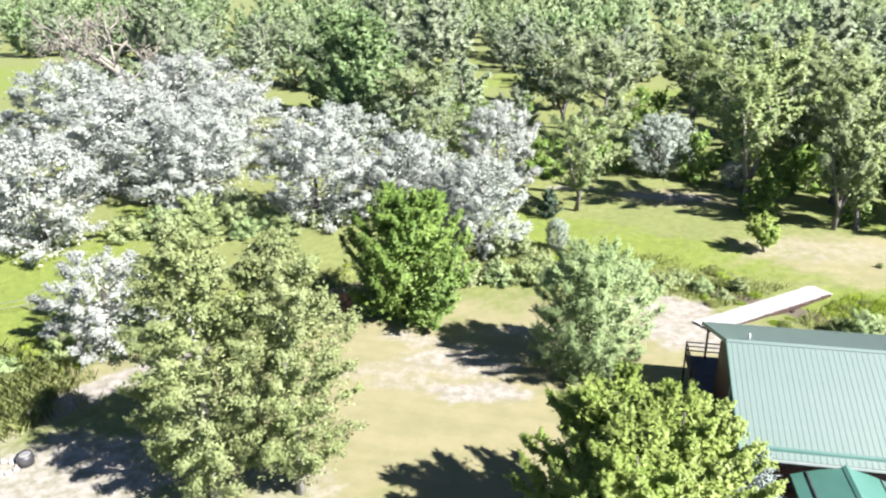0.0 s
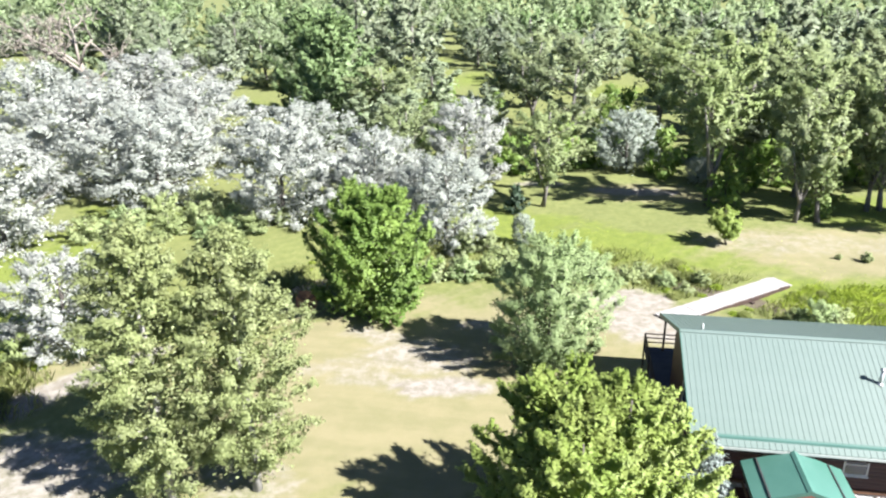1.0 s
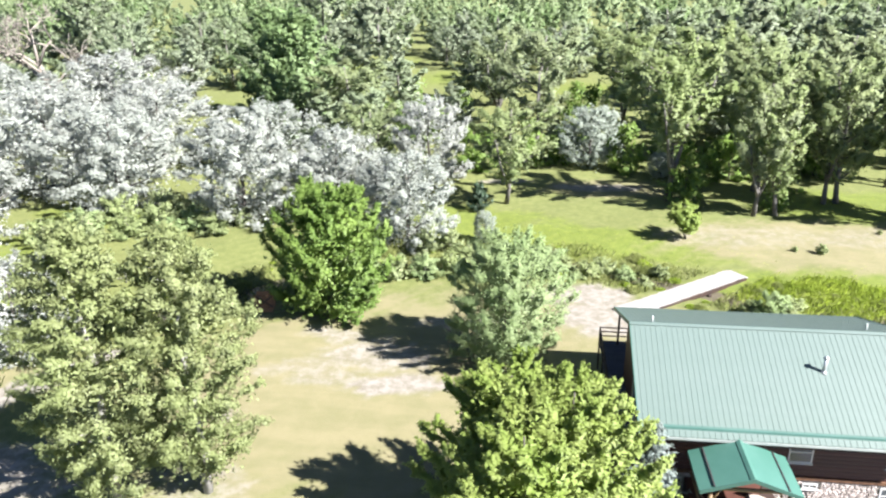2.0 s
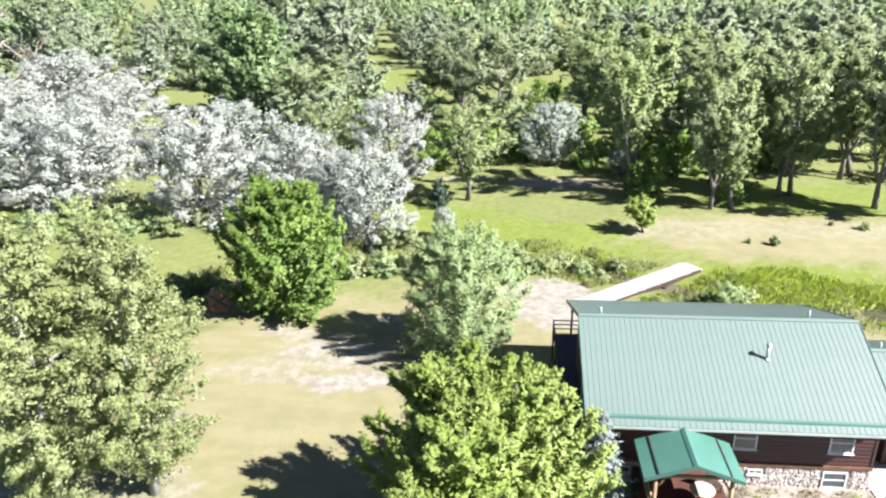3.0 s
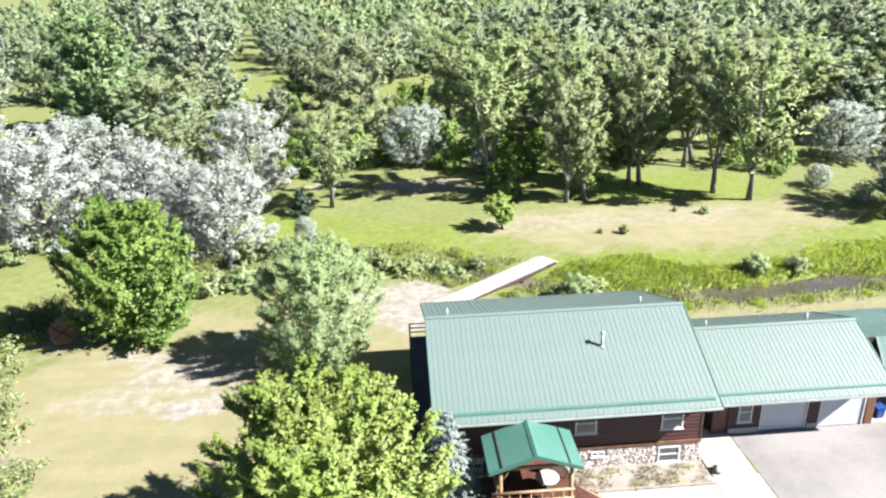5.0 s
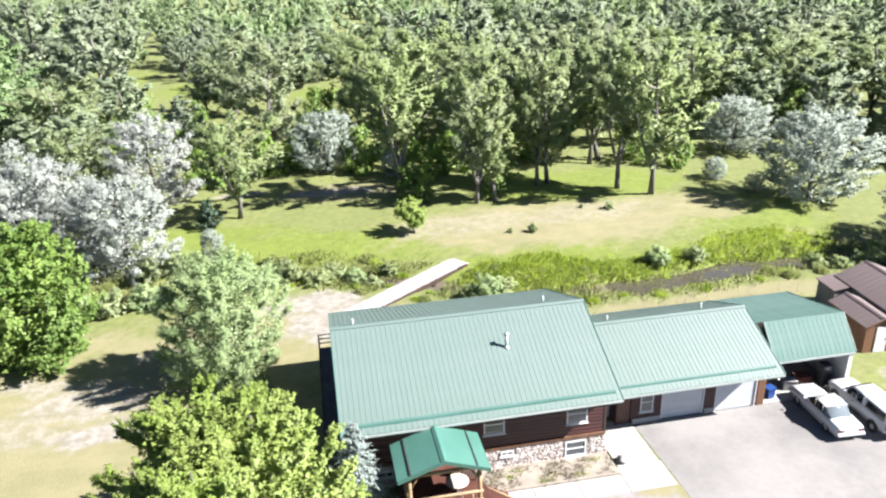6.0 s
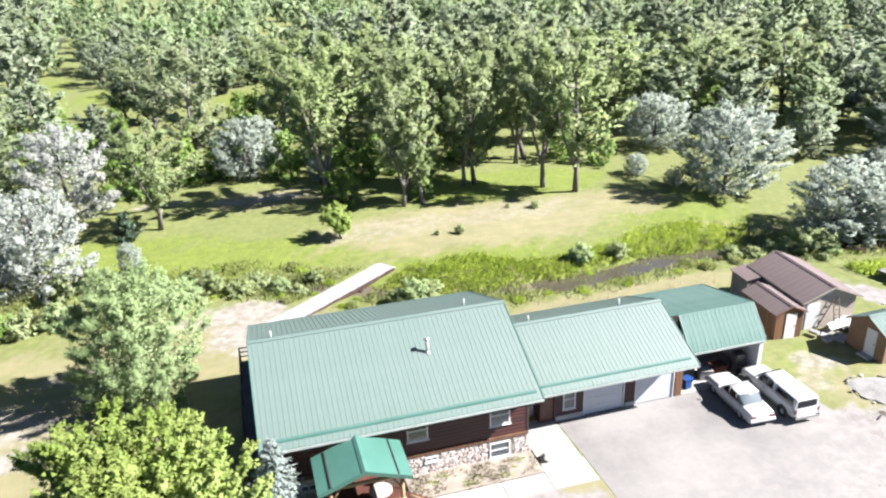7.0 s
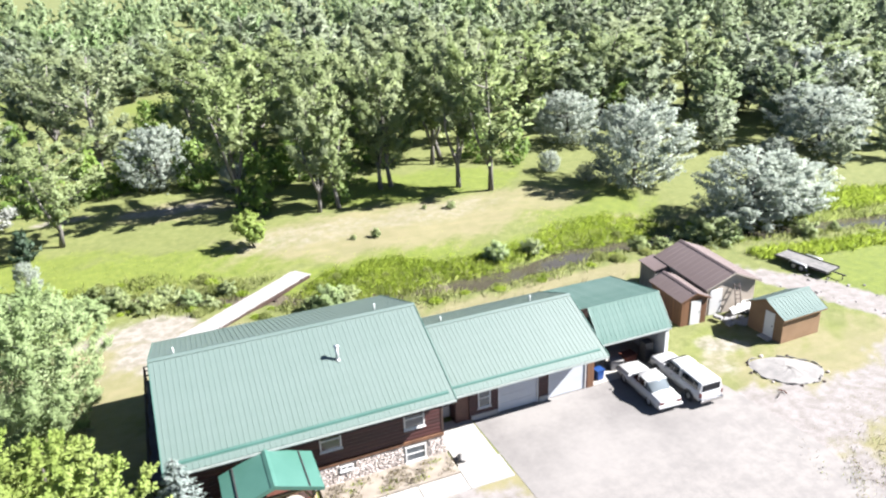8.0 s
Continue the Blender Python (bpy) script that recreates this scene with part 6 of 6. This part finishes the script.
# bank shrubs, reeds and grass
shrub = [tree_pattern("bank_shrub", "low grey-green shrub on the creek bank", 121 + i, 2.0, 1.5, 2200, 0.2, (LEAF_SHRUB if i else LEAF_WILLOW, BARK), 0.0, 18, 8, "egg", 0.7, 0.36, 0.32, 0.45, 0.4, 0.05, limbs=0, group="bank shrubs") for i in range(4)]
rs = random.Random(31)
for x, y, s in [(-12, 53.6, 1.1), (-9.5, 53.0, 1.2), (-7.2, 53.8, 1.1), (-5, 54.3, 1.2), (-2.8, 54.8, 1.0), (-0.5, 55.4, 1.2), (1.8, 55.6, 1.1), (4, 56.2, 0.9), (6, 55.2, 0.8), (7.5, 56.6, 0.8), (9.2, 55.6, 0.7), (10.6, 53.9, 0.7), (12.2, 56.0, 0.6), (-14, 55.5, 1.2), (-6, 60.6, 1.0), (-8, 59.6, 1.1), (2, 60.3, 0.8),
                (17.5, 49.2, 1.0), (19, 48.9, 1.1), (20.5, 49.5, 0.8), (49, 47.6, 1.3), (51, 47.9, 1.5), (53.5, 46.6, 1.6), (47, 48.2, 0.8), (45, 48.6, 0.7), (55.4, 46.0, 0.8), (34.5, 51.5, 0.9), (38, 51.5, 0.7), (62, 44.0, 0.9), (65, 43.6, 0.8), (-44, 57.5, 1.3), (-42, 60.5, 1.5), (-40, 58.5, 1.3), (-38.5, 62.5, 1.6), (-37, 60, 1.2), (-35, 63, 1.4), (-33, 60.5, 1.3), (-31.5, 63, 1.2), (-36, 66, 1.4), (-40.5, 64.5, 1.5), (-29, 61.5, 1.2), (-27.5, 64.5, 1.1), (-11, 55.6, 1.2), (-8, 56, 1.3), (-4, 57, 1.2), (-1, 58, 1.1), (3.5, 58.5, 0.8), (-29, 43, 1.1), (-35, 36.5, 1.1), (-38, 34, 1.2), (-41.5, 31.0, 1.2), (-45, 28, 1.2)]:
    plant(shrub[rs.randrange(4)], x, y, s, rs.uniform(0.75, 1.05), rs.uniform(0, 360))
weed = [(24.5, 61.6, 0.45), (26.6, 61.2, 0.42), (33.5, 66.5, 0.4), (36, 65.5, 0.4)]
for x, y, s in weed:
    plant(shrub[rs.randrange(1, 4)], x, y, s, 1.0, rs.uniform(0, 360))


def blades(name, label, seed, spots, tall, wide, mat, bend=0.35):
    """Grass blades: bent three-cornered strips standing on the ground at the spots."""
    rg = np.random.default_rng(seed)
    x, y = spots[:, 0], spots[:, 1]
    z = height(x, y) - 0.03
    n = len(x)
    a = rg.uniform(0, math.tau, n)
    h = tall * rg.uniform(0.5, 1.3, n)
    dx, dy = np.cos(a) * wide, np.sin(a) * wide
    bx, by = rg.normal(size=n) * bend * h, rg.normal(size=n) * bend * h
    base = np.stack([x, y, z], axis=1)
    v = np.stack([base + np.stack([dx, dy, 0 * x], 1), base - np.stack([dx, dy, 0 * x], 1), base + np.stack([bx * 0.4 - dx * 0.6, by * 0.4 - dy * 0.6, h * 0.6], 1), base + np.stack([bx, by, h], 1)], axis=1).reshape(-1, 3)
    f = np.arange(4 * n).reshape(n, 4)
    me = quick(name, v, f, mat)
    lean = np.stack([bx / h * 0.8, by / h * 0.8, np.ones(n)], axis=1) + 0.25 * rg.normal(size=(n, 3))
    lean = np.repeat(lean / np.linalg.norm(lean, axis=1, keepdims=True), 4, axis=0)
    me.polygons.foreach_set("use_smooth", np.ones(n, dtype=bool))
    me.normals_split_custom_set_from_vertices(lean.tolist())
    return tagged(new(name, me), label, "grass", kind="stuff")


def scatter(seed, n, x0, x1, y0, y1, keep):
    rg = np.random.default_rng(seed)
    p = np.stack([rg.uniform(x0, x1, n), rg.uniform(y0, y1, n)], axis=1)
    return p[rg.random(n) < keep(p[:, 0], p[:, 1])]


off_bridge = lambda x, y: along(x, y, np.array([(6.9, 47.1), (18.4, 56.1)])) > 1.75
bank = lambda x, y: off_bridge(x, y) * np.maximum(smooth(along(x, y, CREEK), 0.7, 1.3), 0.9 * np.maximum(x < 29.5 + 1.5 * wave(x, y, 0.5), np.maximum(wave(x, y, 0.45, 5) > 0.25, (x > 44) * (wave(x, y, 0.45, 5) > -0.3)))) * (1 - smooth(along(x, y, CREEK) + 1.0 * wave(x, y, 0.4, 2), 1.8, 4.2)) * (0.45 + 0.55 * (wave(x, y, 0.55, 3) > -0.2))
blades("creek_reeds", "tall yellow-green grass and reeds along the creek", 41, scatter(41, 190000, -60, 95, 22, 62, bank), 0.5, 0.04, REED)
meadow_keep = lambda x, y: off_bridge(x, y) * np.clip(blobs(LUSH, x, y), 0, 1) * (1 - blobs(DRY, x, y)) * (0.5 + 0.5 * wave(x, y, 0.8))
blades("meadow_grass", "lush yellow-green meadow grass tufts", 42, scatter(42, 50000, -60, 70, 38, 84, meadow_keep), 0.12, 0.03, GRASS_LUSH)
bank_keep = lambda x, y: off_bridge(x, y) * np.clip(blobs([(24, 52.6, 7, 3.4, -4, 1.0), (32, 51.6, 5, 1.7, 0, 1.0), (39, 52.6, 6, 1.5, 4, 0.9), (46, 53.5, 6, 3.2, 0, 0.8), (33.5, 49.2, 1.2, 0.7, 0, 1.0), (36.6, 48.2, 1.5, 1.0, 20, 1.0)], x, y), 0, 1) * (0.35 + 0.65 * (wave(x, y, 1.1, 1.5) > -0.25))
blades("bank_grass", "tall bright green grass on the creek bank", 46, scatter(46, 150000, 15, 53, 46.5, 57.5, bank_keep), 0.36, 0.02, GRASS_LUSH)
belt_keep = lambda x, y: np.maximum(1 - smooth(along(x, y, np.array([(55.0, 41.8), (64.0, 40.2), (90, 34)])) + 0.4 * wave(x, y, 0.7), 0.7, 1.5), 1 - smooth(along(x, y, np.array([(70.0, 50.0), (82, 46.5), (100, 42)])) + 0.5 * wave(x, y, 0.7), 1.6, 3.0))
blades("field_reeds", "belts of tall bright green reeds at the field edge", 47, scatter(47, 150000, 54, 100, 32, 54, belt_keep), 0.55, 0.024, GRASS_LUSH)
marsh = lambda x, y: 1 - smooth(np.hypot((x + 40) / 9, (y - 31) / 6.5) + 0.2 * wave(x, y, 0.6), 0.6, 1.1)
blades("reed_bed", "rough green reeds below the birches", 43, scatter(43, 80000, -54, -28, 20, 42, marsh), 0.75, 0.03, REED)
dry_keep = lambda x, y: 0.8 * np.clip(blobs([(46, 18, 10, 6, 0, 0.6), (42, 16.5, 6.5, 4.2, 12, 1.0), (33, 43.6, 14, 2.2, 3, 1.0), (20, 45, 8, 2.5, 0, 0.6)], x, y), 0, 1)
blades("bed_weeds", "green weeds in the strip under the stone wall", 50, scatter(50, 2600, 13.6, 20.4, 27.15, 28.5, lambda x, y: 0.9 * (wave(x, y, 1.3, 0.8) > 0.35)), 0.32, 0.014, GRASS_LUSH)
blades("bed_grass", "dry tufts in the strip under the stone wall", 45, scatter(45, 4200, 13.6, 20.4, 27.15, 28.6, lambda x, y: 0.9 * (wave(x, y, 1.7) > 0.0)), 0.3, 0.012, GRASS_DRY)
blades("dry_grass", "dry straw-coloured grass tufts", 44, scatter(44, 60000, 8, 62, 8, 48, dry_keep), 0.14, 0.016, GRASS_DRY)

weed_keep = lambda x, y: 0.9 * np.clip(blobs([(42.5, 16.5, 7.5, 4.6, 10, 1.0)], x, y), 0, 1) * (wave(x, y, 1.3, 2.2) + 0.5 * wave(x, y, 3.1, 0.7) > 0.05)
blades("lot_weeds", "grey-green and straw weeds on the bare lot", 48, scatter(48, 42000, 33, 53, 10, 33, weed_keep), 0.16, 0.022, GRASS_DRY)
blades("lot_weeds", "grey-green and straw weeds on the bare lot", 49, scatter(49, 22000, 33, 53, 10, 33, weed_keep), 0.18, 0.022, REED)

tussock = []
for i in range(3):
    rg = np.random.default_rng(300 + i)
    n = 420
    a, r = rg.uniform(0, math.tau, n), 0.75 * np.sqrt(rg.random(n))
    f = r / 0.75
    base = np.stack([np.cos(a) * r, np.sin(a) * r, 0.42 * (1 - f ** 2) + 0.05], axis=1)
    out = np.stack([np.cos(a) * f, np.sin(a) * f, 1.2 - 0.5 * f], axis=1)
    t = thing("grass_tussock", "bright green grass tussock on the creek edge", "grass", "tussocks")
    blade = GRASS_LUSH if i < 2 else REED
    part("tuft", leaf_mesh("tuft", base, rg.normal(size=out.shape) * np.array((1, 1, 0.4)), out, 0.36, blade, rg, 0.22), blade, t)
    tussock.append(t)
spots = 0
while spots < 210:
    j = rs.randrange(2, len(CREEK) - 4)
    f = rs.random()
    q = CREEK[j] * (1 - f) + CREEK[j + 1] * f
    n = Vector((CREEK[j + 1][1] - CREEK[j][1], CREEK[j][0] - CREEK[j + 1][0])).normalized()
    k = rs.choice((-1, 1)) * rs.uniform(1.0, 3.4)
    x, y = q[0] + n.x * k, q[1] + n.y * k
    if not off_bridge(x, y) or not -45 < x < 95:
        continue
    plant(tussock[rs.randrange(3)], x, y, rs.uniform(0.5, 1.1), rs.uniform(0.7, 1.1), rs.uniform(0, 360))
    spots += 1

# fence at the edge of the left field
fence = thing("fence", "old weathered wire fence with leaning posts", "fence")
for i in range(9):
    x, y = -47 + 2.2 * i, 39.5 + 1.5 * i
    part("post", tube([(x, y, gz(x, y) - 0.2), (x + 0.05, y, gz(x, y) + 1.2)], [0.06, 0.05], 7), GREY_WALL, fence)
    if i < 8:
        for z in (0.5, 0.95):
            part("rail", tube([(x, y, gz(x, y) + z), (x + 2.2, y + 1.5, gz(x + 2.2, y + 1.5) + z)], [0.025, 0.025], 5), GREY_WALL, fence)

# ---- stones of the basement wall ----
def stone_mesh(seed):
    rg = random.Random(seed)
    n = 7
    ring = [(math.cos(i * math.tau / n + rg.uniform(-0.25, 0.25)) * rg.uniform(0.82, 1.05), math.sin(i * math.tau / n + rg.uniform(-0.25, 0.25)) * rg.uniform(0.82, 1.05)) for i in range(n)]
    bm = bmesh.new()
    back = [bm.verts.new((a * 0.5, 0, b * 0.5)) for a, b in ring]
    front = [bm.verts.new((a * 0.38, -0.5 + rg.uniform(-0.12, 0.12), b * 0.38)) for a, b in ring]
    for i in range(n):
        bm.faces.new((back[i], back[(i + 1) % n], front[(i + 1) % n], front[i]))
    bm.faces.new(front)
    bmesh.ops.recalc_face_normals(bm, faces=bm.faces)
    me = bpy.data.meshes.new("stone")
    bm.to_mesh(me)
    bm.free()
    me.materials.append(STONE)
    return me


stone_kinds = [stone_mesh(i) for i in range(9)]
rq = random.Random(77)
veneer = new("stone_veneer")
veneer.parent = house
tagged(veneer, "pale rounded river stones set in mortar")
rest_v, rest_f = [], []
made = 0
z = 0.02
row = 0
while z < 1.28:
    h = rq.uniform(0.13, 0.19)
    x = HX0 + 0.05 + 0.09 * (row % 2)
    while x < HX1 - 0.05:
        w = rq.uniform(0.15, 0.29)
        cx, cz = x + w / 2, z + h / 2
        x += w * 0.97
        if cz + h / 2 > 1.3 or any(a - w / 2 - 0.02 < cx < b + w / 2 + 0.02 and c - h / 2 - 0.03 < cz < d + h / 2 + 0.02 for a, b, c, d in low_holes):
            continue
        m = pose(cx, HY0 + 0.004, cz, 0, rq.uniform(-14, 14), 0) @ Matrix.Diagonal((w * 1.06, rq.uniform(0.06, 0.13), h * 1.1, 1))
        if cx > 13.4 and made < 330:
            ob = new("stone", stone_kinds[rq.randrange(9)])
            ob.parent = veneer
            ob.matrix_basis = m
            made += 1
        else:
            me = stone_kinds[rq.randrange(9)]
            base = len(rest_v)
            rest_v += [m @ v.co for v in me.vertices]
            rest_f += [[base + i for i in p.vertices] for p in me.polygons]
    z += h * 0.95
    row += 1
rest = bpy.data.meshes.new("stone_rest")
rest.from_pydata(rest_v, [], rest_f)
rest.materials.append(STONE)
tagged(part("stone_rest", rest, STONE, veneer), kind="stuff")
